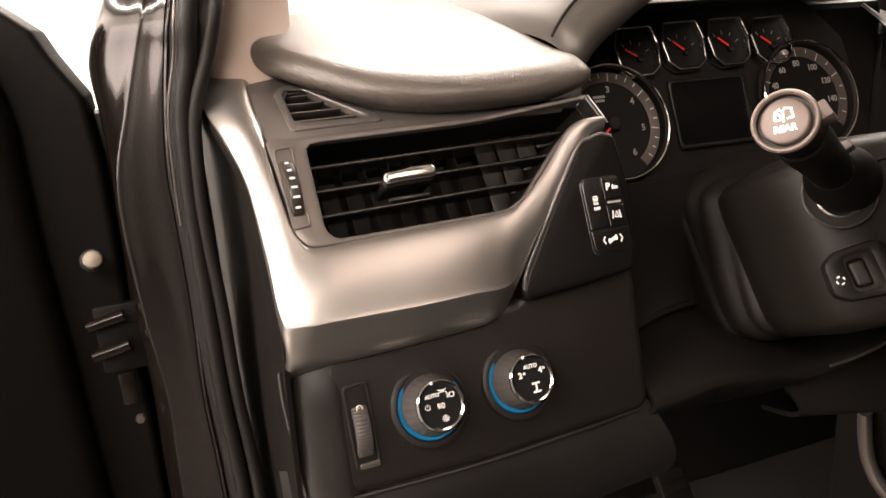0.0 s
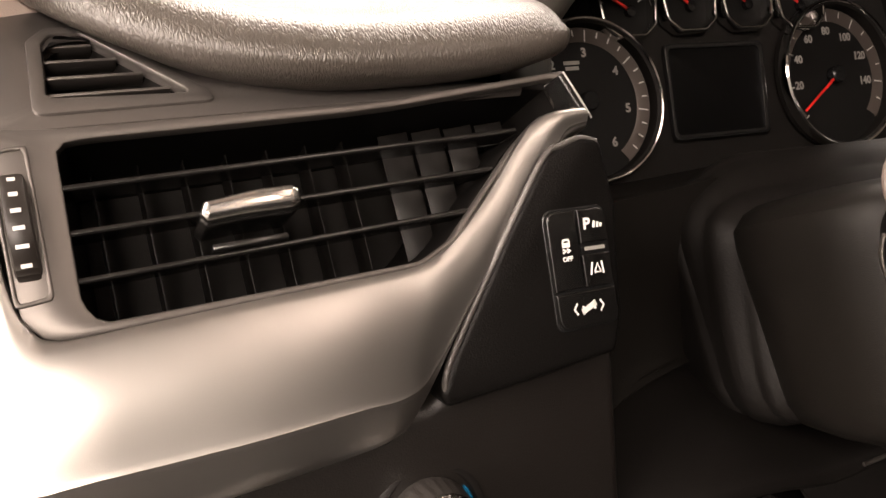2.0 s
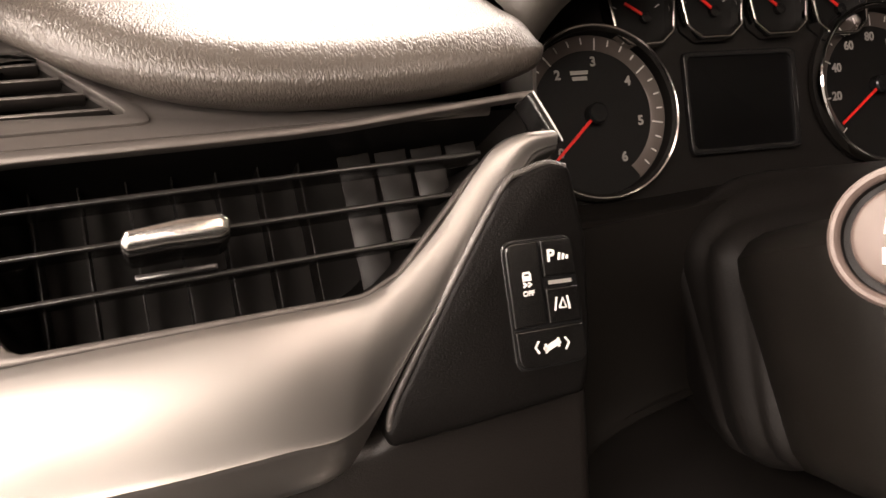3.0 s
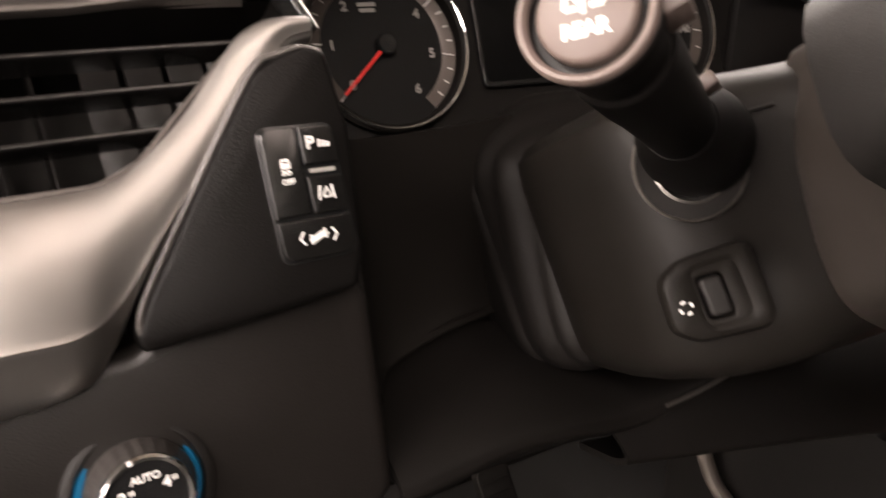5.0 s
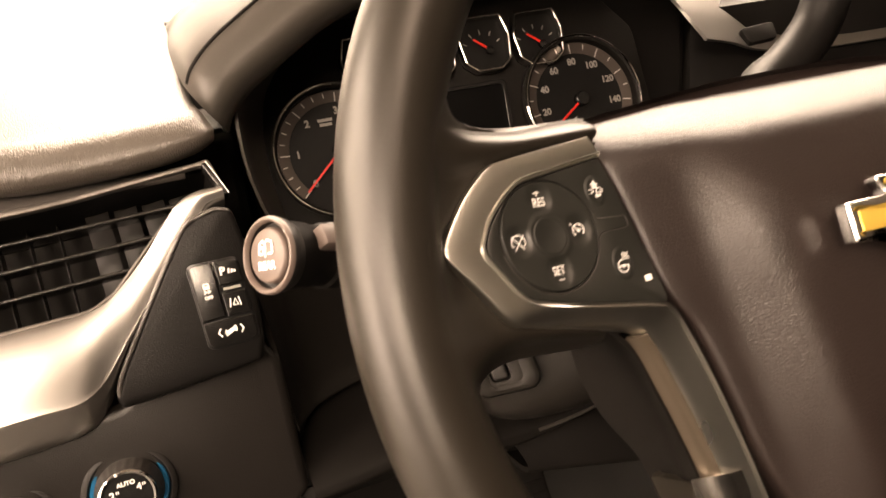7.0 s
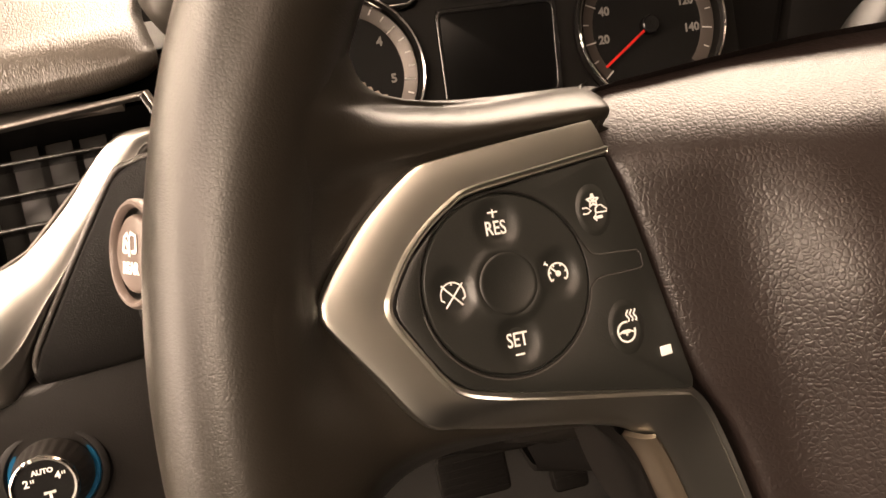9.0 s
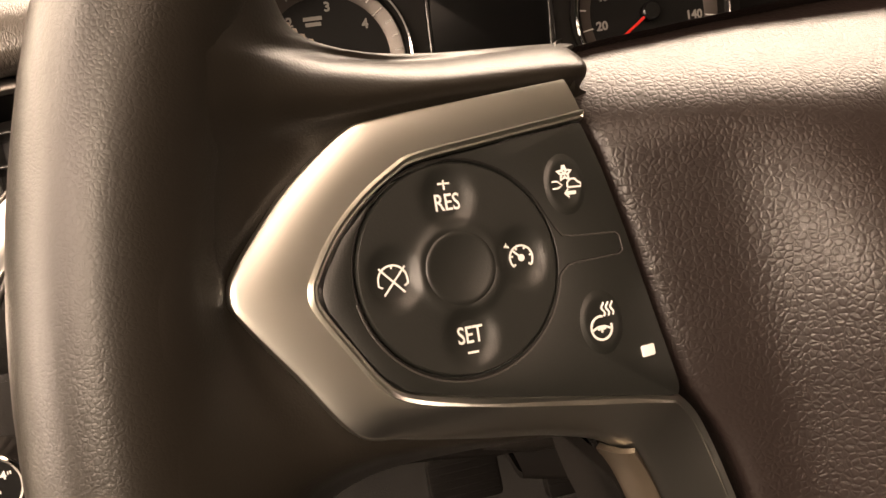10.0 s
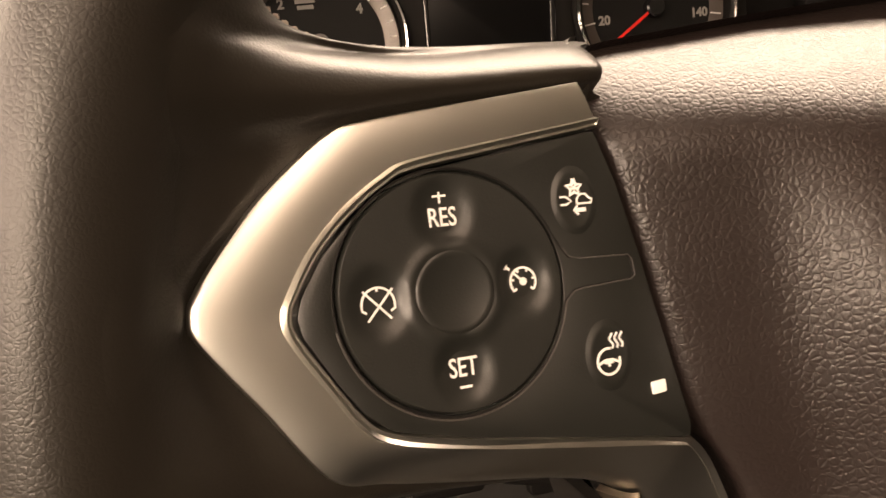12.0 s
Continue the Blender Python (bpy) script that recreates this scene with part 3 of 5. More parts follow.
def switch_pod():
    """Black panel between vent and instruments that carries four push buttons."""
    t = thing("switch_panel", "black grained panel with four driver-assist push buttons", "switch panel", POD @ Vector((0, -0.02, 0)))
    loop = rounded([(12.5, 28.5), (22, 31), (31, 29), (35.5, 1), (33, -48), (29, -61), (-20, -66), (-50, -68), (-52, -62), (-46, -50), (-19, -8), (3, 23.5)], [6, 8, 6, 20, 12, 4, 10, 4, 4, 10, 20, 6])
    part("panel", plate(loop, 40, 3.2, top=0.0), POD_BLACK, t, m=POD)
    # a pale bead paints the sheen along the black panel's rounded edge
    part("panel_edge_sheen", tube(spline([(-49.5, -62, -1.9), (-45.9, -49.2, -0.9), (-18.6, -7.9, -0.9), (3.2, 22.7, -0.9), (12.6, 27.4, -1.4), (21.5, 29.6, -1.8), (29.5, 27.6, -2.0)], 8), 1.4, 12), EDGE_SHEEN, t, "pale bead that paints the sheen on the panel edge", m=POD)
    frame_loop = rounded([(-1.0, 2.4), (28.6, 2.0), (31.4, -48.2), (1.2, -48.8)], 5)
    part("button_frame", plate(frame_loop, 2.0, 0.8, top=0.5), GLOSS, t, m=POD)

    def button(pts, icon, corners=0.5):
        b = part("button", plate(rounded(pts, corners), 3.2, 0.75, top=2.2), POD_BUTTON, t, m=POD)
        for bm, x, y, turn in icon:
            part("icon", bm, WHITE, b, m=shift(POD, x, y, 2.25, turn))

    car = [[(-1.5, 1.2), (-1.1, 2.5), (1.1, 2.5), (1.5, 1.2)], [(-1.8, 0.9), (1.8, 0.9)], [(-1.8, -0.1), (1.8, -0.1)]]
    skid = [[(-1.6, -1.2), (-0.2, -2.0), (-1.6, -2.8)], [(0.3, -1.2), (1.7, -2.0), (0.3, -2.8)]]
    button([(0.2, 1.2), (13.6, 1.0), (14.8, -31.0), (1.4, -31.4)], [(strokes(car + skid, 0.95), 7.9, -13.0, 0), (lettering("OFF", 1.9, bold=0.12), 8.2, -18.4, 0)], [4, 0.5, 0.5, 0.5])
    waves = [[(0, -1.6), (0.5, 1.2)], [(1.6, -1.6), (2.2, 0.6)], [(3.2, -1.6), (3.7, 0.0)]]
    button([(14.6, 1.0), (27.4, 0.8), (28.4, -13.4), (15.1, -13.2)], [(lettering("P", 4.6, bold=0.22), 18.4, -5.4, 0), (strokes(waves, 1.1), 21.6, -5.6, 0)], [0.5, 4, 0.5, 0.5])
    lane = [[(-2.8, -2.6), (-1.9, 2.6)], [(3.2, -2.6), (2.5, 2.6)]]
    drift = [[(-1.1, -1.6), (0.5, 2.0), (1.8, -1.8), (-1.1, -1.6)]]
    button([(15.2, -17.6), (28.5, -17.8), (29.2, -31.4), (15.8, -31.2)], [(strokes(lane, 0.8), 21.2, -23.8, 0), (strokes(drift, 0.9), 21.3, -23.8, 0)])
    button([(1.5, -32.6), (29.3, -32.6), (30.2, -47.0), (2.4, -47.4)], [(strokes([[(-5.4, 2.4), (-7.0, 0), (-5.4, -2.4)], [(5.4, 2.4), (7.0, 0), (5.4, -2.4)]], 0.9), 15.8, -39.4, 0), (strokes([[(-3.4, -1.5), (3.4, 1.5)]], 2.4), 15.8, -39.4, 0), (strokes([[(-2.8, 1.0), (-2.6, -2.7)], [(2.6, 2.7), (2.8, -1.0)]], 1.0), 15.8, -39.4, 0)], [0.5, 0.5, 5, 5])
    part("indicator", box(16.4, 27.6, -16.6, -14.6, 0, 1.6, 0.4), GLOSS, t, "dark indicator window", m=POD)
    part("indicator_light", strokes([[(16.8, -15.4), (26.4, -15.6)]], 1.5), FAINT, t, m=shift(POD, 0, 0, 1.6))
    return t


switch_pod()


def knob(x, y, icons):
    """Rotary switch: blue ring at its foot, knurled side, chrome rim and a black printed face."""
    at = LOWER @ Vector((x * MM, y * MM, 0))
    m = shift(LOWER, x - 1.0, y, 2.0)
    m = m @ Matrix.Rotation(radians(1), 4, "Y") @ Matrix.Rotation(radians(-11), 4, "X")
    top = m @ Matrix.Diagonal((0.87, 0.87, 1, 1))
    t = thing("rotary_knob", "black rotary switch with chrome rim and blue ring at its foot", "knob", at, "dashboard rotary switches")
    part("socket", lathe([(26.2, -3.0), (25.6, 1.0), (24.2, 1.8), (22.4, 1.8), (21.5, 0.6), (21.5, -4)], 48), BLACK, t, m=m)
    part("blue_ring", lathe([(21.5, -2.2), (21.2, -0.3), (20.6, 0.3), (19.8, 0.3), (19.0, -0.2), (17.6, -0.6)], 48), BLUE, t, "bright blue ring", m=m)
    body = bmesh.new()
    rings = []
    for r, z, ribbed in ((18.4, -2.0, 0), (18.7, 2.5, 0), (18.4, 4.0, 1), (15.5, 15.5, 1), (15.0, 17.0, 0)):
        rings.append([body.verts.new(((r - (0.45 if ribbed and j % 4 < 2 else 0)) * MM * math.cos(2 * math.pi * j / 96), (r - (0.45 if ribbed and j % 4 < 2 else 0)) * MM * math.sin(2 * math.pi * j / 96), z * MM)) for j in range(96)])
    for a, b in zip(rings, rings[1:]):
        bridge(body, a, b)
    body.faces.new(rings[-1])
    bmesh.ops.recalc_face_normals(body, faces=body.faces)
    part("grip", body, RUBBER, t, m=m)
    part("chrome_rim", lathe([(17.3, 15.8), (17.7, 16.8), (17.4, 18.0), (16.3, 18.6), (15.1, 18.2), (14.6, 17.4), (14.6, 16.6)], 56), CHROME, t, "chrome rim", m=top)
    f = part("face", lathe([(14.7, 17.0), (14.7, 17.6), (0, 17.8)], 48), GLOSS, t, m=top)
    part("pointer", box(-0.9, 0.9, 15.2, 17.2, 16.5, 19.0, 0.3), WHITE, t, m=top @ Matrix.Rotation(radians(14), 4, "Z"))
    for bm, ix, iy in icons:
        part("icon", bm, WHITE, f, m=shift(top, ix, iy, 17.85))
    return t


def lower_panel():
    t = thing("lower_dash_panel", "dark grained lower dashboard panel carrying the rotary switches", "dashboard panel", LOWER @ Vector((0.03, 0, 0)))
    loop = rounded([(-68, 33), (-30, 38), (62, 40), (72, 62), (140, 62), (152, 40), (152, -46), (146, -52), (30, -56), (-68, -54.5), (-70, 20)], [10, 10, 10, 14, 6, 10, 8, 8, 10, 10, 10])
    part("panel", plate(loop, 60, 7.0), DARK, t, m=LOWER)
    roll = [[(-58, y, -1.2), (-64, y, 0.35), (-73, y, -0.6), (-82, y, -3.8), (-88.5, y, -9.5), (-91.8, y, -17), (-92.4, y, -30)] for y in (31, 12, -10, -32, -53.5)]
    roll[0] = [(x, y - (3 if x < -85 else 0), z - 3) for x, y, z in roll[0]]
    part("end_roll", sheet(roll, 5, 6, -2.0), DARK, t, "rounded outer end of the panel", m=LOWER)
    bead = spline([(-92.6, 26, -7), (-93, 10, -6.5), (-91, -20, -6.5), (-88.5, -52, -7)], 6)
    part("edge_bead", tube(bead, 0.7, 8), RUBBER, t, "thin raised edge bead", m=LOWER)
    part("lower_lip", tube(spline([(-84, -55.5, -5), (-30, -57, -4), (30, -57.5, -4), (100, -55, -4), (146, -53, -6)], 6), 1.6, 8), DARK, t, m=LOWER)
    return t


lower_panel()

sun = [arc(0, 0, 1.0, 0, 360, 10)] + [[(1.6 * math.cos(a), 1.6 * math.sin(a)), (2.5 * math.cos(a), 2.5 * math.sin(a))] for a in [k * math.pi / 4 for k in range(8)]]
lampshape = [arc(0, 0, 1.6, 90, 270, 8) + [(1.2, -1.6)] + arc(-0.2, 0, 2.0, -53, 53, 6)]
rays = [[(-3.6, 1.2), (-2.2, 1.2)], [(-3.6, 0), (-2.2, 0)], [(-3.6, -1.2), (-2.2, -1.2)]]
fog = [arc(0.9, 0, 1.6, 100, -100, 8) + [(0.6, 1.6)]] + [[(-2.6, y + 0.4), (-0.4, y)] for y in (1.2, 0, -1.2)] + [[(-1.5, 1.9), (-1.5, -1.7)]]
knob(-7, -11, [
    (strokes(sun, 0.75), 1.5, -9.0),
    (strokes(fog, 0.7), 0, -0.3),
    (strokes([arc(0, 0, 1.7, 120, 420, 12), [(0, 0.4), (0, 2.2)]], 0.5), -9.5, 0.6),
    (lettering("AUTO", 2.6, bold=0.14), -5.0, 7.2),
    (strokes([[(-3.2, 1.2), (-1.2, 0.5)], [(-3.2, -1.2), (-1.2, -0.5)], [(3.2, 1.2), (1.2, 0.5)], [(3.2, -1.2), (1.2, -0.5)], [(-1, 0.9), (-1, -0.9), (-0.4, -0.9), (-0.4, 0.9)], [(1, 0.9), (1, -0.9), (0.4, -0.9), (0.4, 0.9)]], 0.5), 2.6, 9.2),
    (strokes(lampshape + rays, 0.7), 8.8, 5.6),
])
axle = [[(-2.4, 3.0), (2.4, 3.0)], [(-2.4, -3.0), (2.4, -3.0)], [(0, 3), (0, -3)], [(-2.4, 2.2), (-2.4, 3.8)], [(2.4, 2.2), (2.4, 3.8)], [(-2.4, -2.2), (-2.4, -3.8)], [(2.4, -2.2), (2.4, -3.8)]]
knob(54, -9, [
    (strokes(axle, 1.4), 2.0, -6.5),
    (lettering("AUTO", 2.8, bold=0.16), 0.5, 8.6),
    (lettering("2", 4.2, bold=0.2), -8.6, 3.6), (lettering("4", 4.2, bold=0.2), 7.6, 4.6),
    (strokes([[(0, -0.9), (0, 0.9)], [(1.2, -0.9), (1.2, 0.9)]], 0.7), -6.0, 4.6), (strokes([[(0, -0.9), (0, 0.9)], [(1.2, -0.9), (1.2, 0.9)]], 0.7), 10.0, 5.6),
])


def dimmer_wheel():
    m = shift(LOWER, -52, -13)
    t = thing("dimmer_wheel", "narrow black dimmer thumb wheel in a recessed slot", "thumb wheel", m.translation)
    part("slot", ring_plate(rounded([(-8, 25), (8, 25.5), (9.5, -26), (-6.5, -26)], 2.5), rounded([(-6, 22.5), (6, 23), (7.4, -22.5), (-4.6, -22.5)], 2), 2.0, 0.7, 60), DARK, t, m=shift(m, 0, 0, 1.0))
    part("slot_well", plate(rounded([(-6.2, 22.6), (6.2, 23.2), (7.5, -22.6), (-4.8, -22.6)], 2), 1.0, 0.2, top=0.4), DEEP, t, m=m)
    bm = bmesh.new()
    rings = []
    for k in range(49):
        a = radians(-60 + 120 * k / 48)
        r = 23.0 - (0.4 if k % 2 else 0)
        rings.append([bm.verts.new((x * MM, (-4 + r * math.sin(a)) * MM, (-16.5 + r * math.cos(a) - d) * MM)) for x, d in ((-4.4, 3), (-4.0, 0.6), (-3.0, 0), (3.6, 0), (4.8, 0.6), (5.2, 3))])
    for a, b in zip(rings, rings[1:]):
        for j in range(5):
            bm.faces.new((a[j], a[j + 1], b[j + 1], b[j]))
    w = part("wheel", bm, RUBBER, t, m=m)
    part("icon", strokes([arc(0, 0, 1.8, -40, 220, 10), [(0, 0), (-1.2, 1.0)]], 0.5), WHITE, w, m=shift(m, 0.2, 10.5, 2.4) @ Matrix.Rotation(radians(-38), 4, "X"))
    part("foot", plate(rounded([(-4, -22.6), (8, -22.4), (8.4, -26), (-4, -26)], 1), 1.5, 0.4, top=2.2), STEEL, t, m=m)
    return t


dimmer_wheel()

# ---- instruments ----


def gauge(cx, cy, radius, angles, words, needle, group, minor=4):
    m = shift(DIALS, cx, cy)
    t = thing("gauge", "round black gauge with chrome ring and red needle", "gauge", m.translation, group)
    part("dial_face", lathe([(radius, -2), (radius, 0), (0, 0)], 56), DIAL, t, m=m)
    band = bmesh.new()
    rows = [[band.verts.new((r * MM * math.cos(radians(a)), r * MM * math.sin(radians(a)), z * MM)) for a in np.linspace(angles[0], angles[-1], 50)] for r, z in ((radius * 0.80, 0.2), (radius * 0.84, 0.9), (radius * 0.98, 2.0), (radius * 0.98, 0.0))]
    for a, b in zip(rows, rows[1:]):
        for j in range(49):
            band.faces.new((a[j], a[j + 1], b[j + 1], b[j]))
    part("scale_band", band, BAND, t, m=m)
    part("ring_wall", lathe([(radius * 1.00, 0), (radius * 1.00, 9), (radius * 1.03, 10.2), (radius * 1.07, 9), (radius * 1.08, 0)], 64), DEEP, t, m=m)
    part("chrome_ring", lathe([(radius * 1.03, 10.0), (radius * 1.04, 11.2), (radius * 1.06, 11.6), (radius * 1.08, 10.6), (radius * 1.085, 4), (radius * 1.08, 4)], 72), CHROME, t, "chrome ring", m=m)
    for i in range(len(angles) - 1):
        for j in range(minor):
            a = radians(angles[i] + (angles[i + 1] - angles[i]) * j / minor)
            r0 = 0.80 if j == 0 else 0.87
            part("tick", strokes([[(radius * r0 * math.cos(a), radius * r0 * math.sin(a)), (radius * 0.95 * math.cos(a), radius * 0.95 * math.sin(a))]], 0.9), TICK, t, m=shift(m, 0, 0, 2.1))
    for a, w in zip(angles, words):
        if w:
            part("numeral", lettering(w, 5.8, bold=0.3), NUMERAL, t, m=shift(m, radius * 0.66 * math.cos(radians(a)), radius * 0.66 * math.sin(radians(a)), 0.3))
    nd = strokes([[(-6, 0), (radius * 0.86, 0)]], 1.7, 0.9)
    part("needle", nd, RED, t, m=shift(m, 0, 0, 5, needle))
    part("hub", lathe([(6.5, 1), (6.5, 7), (5.5, 8), (0, 8)], 28), GLOSS, t, m=m)
    return t


TACH = gauge(-31, -1, 50, [222 - 46.5 * i for i in range(7)], ["0", "1", "2", "3", "4", "5", "6"], 221, "large gauges")
part("caption_bars", strokes([[(-6, 2.6), (6, 2.6)], [(-5, -1.0), (5, -1.0)]], 2.4), FAINT, TACH, m=shift(DIALS, -37, 23, 0.3))
gauge(189, 3, 52, [222 - 33 * i for i in range(9)], ["", "20", "40", "60", "80", "100", "120", "140", ""], 214, "large gauges", 2)


def small_gauge(cx, cy, turn):
    m = shift(DIALS, cx, cy)
    t = thing("small_gauge", "small eight-sided black gauge with chrome frame and red needle", "gauge", m.translation, "row of small gauges")
    out = rounded([(-24, 6), (-19, 24), (19, 24), (24, 6), (21, -16), (11, -24), (-11, -24), (-21, -16)], 3)
    inn = inset(resample(out, 72), 2.4)
    part("dial_face", plate(out, 2.0, 0.2), DIAL, t, m=m)
    part("chrome_frame", ring_plate(resample(out, 72), inn, 9, 0.8, 72), CHROME, t, "chrome frame", m=shift(m, 0, 0, 9))
    for a in (30, 60, 90, 120, 150):
        c, d = math.cos(radians(a)), math.sin(radians(a))
        part("tick", strokes([[(16 * c, -6 + 16 * d), (20 * c, -6 + 20 * d)]], 0.8), FAINT, t, m=shift(m, 0, 0, 0.3))
    part("needle", strokes([[(-2, 0), (17, 0)]], 1.8, 0.8), RED, t, m=shift(m, 5, -5, 3, turn))
    part("hub", lathe([(3.6, 0.5), (3.6, 4), (0, 4.6)], 20), GLOSS, t, m=shift(m, 5, -5))
    return t


for cx, cy, turn in ((8, 62, 147), (59, 64, 140), (110, 64, 141), (160, 62, 142)):
    small_gauge(cx, cy, turn)


def cluster_housing():
    t = thing("instrument_housing", "black instrument cluster housing with an unlit display", "instrument cluster", DIALS.translation)
    loop = rounded([(-92, -60), (262, -62), (258, 60), (220, 105), (-10, 105), (-88, 60)], 20)
    part("backing", plate(loop, 6, 1.0, top=-2.2), DEEP, t, m=DIALS)
    part("display", plate(rounded([(36, -30), (116, -31), (120, 30), (38, 31)], 3), 4, 0.6, top=1.5), SCREEN, t, m=DIALS)
    ring = rounded([(34, -33), (119, -34), (123, 33), (36, 34)], 4)
    part("display_frame", ring_plate(ring, rounded([(37, -29), (115, -30), (119, 29), (39, 30)], 3), 4, 0.8, 72), GLOSS, t, m=shift(DIALS, 0, 0, 3))
    # ledge under the dials, coming towards the driver
    rows = [[(-98, -52, -2), (-20, -56, -2), (80, -52, -2), (180, -50, -2), (262, -52, -2)],
            [(-100, -60, 22), (-20, -63, 22), (80, -58, 22), (180, -56, 22), (262, -58, 22)],
            [(-100, -66, 40), (-20, -68, 40), (80, -63, 40), (180, -60, 40), (262, -62, 40)],
            [(-100, -74, 44), (-20, -76, 44), (80, -71, 44), (180, -68, 44), (262, -70, 44)],
            [(-128, -92, 40), (-20, -96, 38), (80, -92, 36), (180, -90, 36), (262, -92, 36)],
            [(-128, -130, 30), (-20, -136, 24), (80, -132, 22), (180, -130, 22), (262, -132, 22)],
            [(-128, -175, 6), (-20, -180, -2), (80, -176, -4), (180, -174, -4), (262, -176, -4)]]
    part("ledge", sheet(rows, 5, 5, 2.0), KNEE, t, m=DIALS)
    side = [[(-84, -58, -2), (-90, 0, -2), (-78, 58, -2), (-30, 104, -2)], [(-94, -62, 35), (-104, 0, 40), (-92, 55, 48), (-40, 112, 50)], [(-98, -66, 70), (-110, -10, 90), (-100, 50, 100), (-46, 118, 104)]]
    # takes the paler hood colour in place of black, to look lit
    part("side_wall", sheet(side, 5, 5, 2.0), HOOD, t, "side wall of the housing, coloured lighter to look lit", m=DIALS)
    return t


cluster_housing()


def cluster_hood():
    """Brow over the dials, starting at a point beside the pad (metres)."""
    t = thing("cluster_hood", "smooth dark brow arching over the instrument cluster", "dashboard hood", (0.45, 0.5, 1.4))
    lip = [(0.281, 0.470, 1.334), (0.286, 0.466, 1.345), (0.301, 0.471, 1.358), (0.325, 0.476, 1.372), (0.366, 0.485, 1.393), (0.430, 0.494, 1.412), (0.510, 0.498, 1.420), (0.590, 0.496, 1.414), (0.640, 0.493, 1.408), (0.675, 0.490, 1.402), (0.70, 0.488, 1.396)]
    rows = []
    for i, (x, y, z) in enumerate(lip):
        side = 1 if x < 0.505 else -1
        s = min(1.0, i / 4) if side > 0 else min(1.0, (len(lip) - 1 - i) / 4)
        rows.append([(x + 0.012 * side, y + 0.10, z - 0.016), (x + 0.004 * side, y + 0.02, z - 0.008), (x, y, z), (x - 0.008 * side, y - 0.004, z + 0.012), (x - 0.016 * side, y + 0.012, z + 0.024 + 0.004 * s), (x - 0.020 * side, y + 0.05, z + 0.032 + 0.008 * s), (x - 0.024 * side, y + 0.12, z + 0.036 + 0.008 * s), (x - 0.026 * side, y + 0.24, z + 0.036), (x - 0.026 * side, y + 0.38, z + 0.03)])
    part("brow", sheet(rows, 5, 5, 0.003, unit=1.0), HOOD, t)
    line = spline([Vector(r[4]) for r in rows], 5)
    part("seam", tube([(p[0], p[1], p[2] + 0.0003) for p in line[2:-4]], 0.0013, 8, unit=1.0), DEEP, t, "dark seam along the brow")
    return t


cluster_hood()

# ---- steering column ----


def in_wheel(u, v, n):
    return WHEEL @ Vector((u * MM, v * MM, n * MM))


def column_cover():
    t = thing("column_cover", "dark plastic steering column cover", "column cover", in_wheel(-20, 0, -190))

    def section(n, left, right, low, high, r=22):
        return [(p[0], p[1], n) for p in resample(rounded([(left, high - 8), (left + 14, low), (right, low), (right, high), (left + 20, high)], [r * 0.8, r, r, r, r * 0.8], 6), 64)]

    secs = [section(-132, -80, 78, -50, 50), section(-138, -85, 84, -55, 53), section(-150, -98, 90, -60, 55), section(-158, -114, 94, -63, 56), section(-165, -128, 98, -65, 57), section(-178, -138, 100, -66, 58), section(-205, -141, 102, -66, 60), section(-232, -140.5, 104, -64, 61), section(-252, -139.5, 104, -61, 61), section(-257, -137, 102, -58, 59)]
    bm = bmesh.new()
    rings = [[bm.verts.new(Vector(p) * MM) for p in s] for s in secs]
    for a, b in zip(rings, rings[1:]):
        bridge(bm, a, b)
    bm.faces.new(rings[0])
    bmesh.ops.recalc_face_normals(bm, faces=bm.faces)
    part("shroud", bm, SHROUD, t, m=WHEEL)
    part("seam", tube([(-89, 36, -141), (-97.5, 36, -148.5), (-113.5, 36, -157.5), (-128, 37, -164.8)], 0.6, 6), DEEP, t, "fine joint between the two halves", m=WHEEL)
    # soft gaiter: slack cloth folds between the cover and the opening in the dash
    near = [(p[0], p[1]) for p in section(0, -136, 100, -57, 58)]
    hole = resample(rounded([(-146, 66), (-132, -60), (108, -66), (108, 97), (-100, 97)], [34, 34, 20, 30, 50], 8), 64)
    turn = min(range(64), key=lambda q: sum((hole[(i + q) % 64][0] - near[i][0]) ** 2 + (hole[(i + q) % 64][1] - near[i][1]) ** 2 for i in range(64)))
    bm = bmesh.new()
    rings = []
    for k in range(40):
        f = k / 39
        ring = []
        for i in range(64):
            p, q = np.array(near[i]), np.array(hole[(i + turn) % 64])
            base = p + (q - p) * f
            a = math.atan2(base[1], base[0] + 20)
            sag = math.sin(math.pi * f)
            fold = sag * (1.5 + 3.6 * abs(math.sin(1.5 * math.pi * f + 1.7 * math.sin(a + 0.5) + 0.9 * math.sin(3 * a + 0.6))) ** 1.2)
            way = base / (np.linalg.norm(base) + 1e-6)
            base = base + way * fold
            ring.append(bm.verts.new(Vector((base[0], base[1], -253 - 37 * f + 3 * sag * math.sin(2 * a + 1))) * MM))
        rings.append(ring)
    for k, n in ((1.012, -292), (1.014, -296), (1.0, -303), (0.97, -330)):  # it runs on into the dashboard
        rings.append([bm.verts.new(Vector((hole[(i + turn) % 64][0] * k, hole[(i + turn) % 64][1] * k, n)) * MM) for i in range(64)])
    for a, b in zip(rings, rings[1:]):
        bridge(bm, a, b)
    part("gaiter", bm, FOLDS, t, "soft folded gaiter around the column", m=WHEEL)
    return t


column_cover()


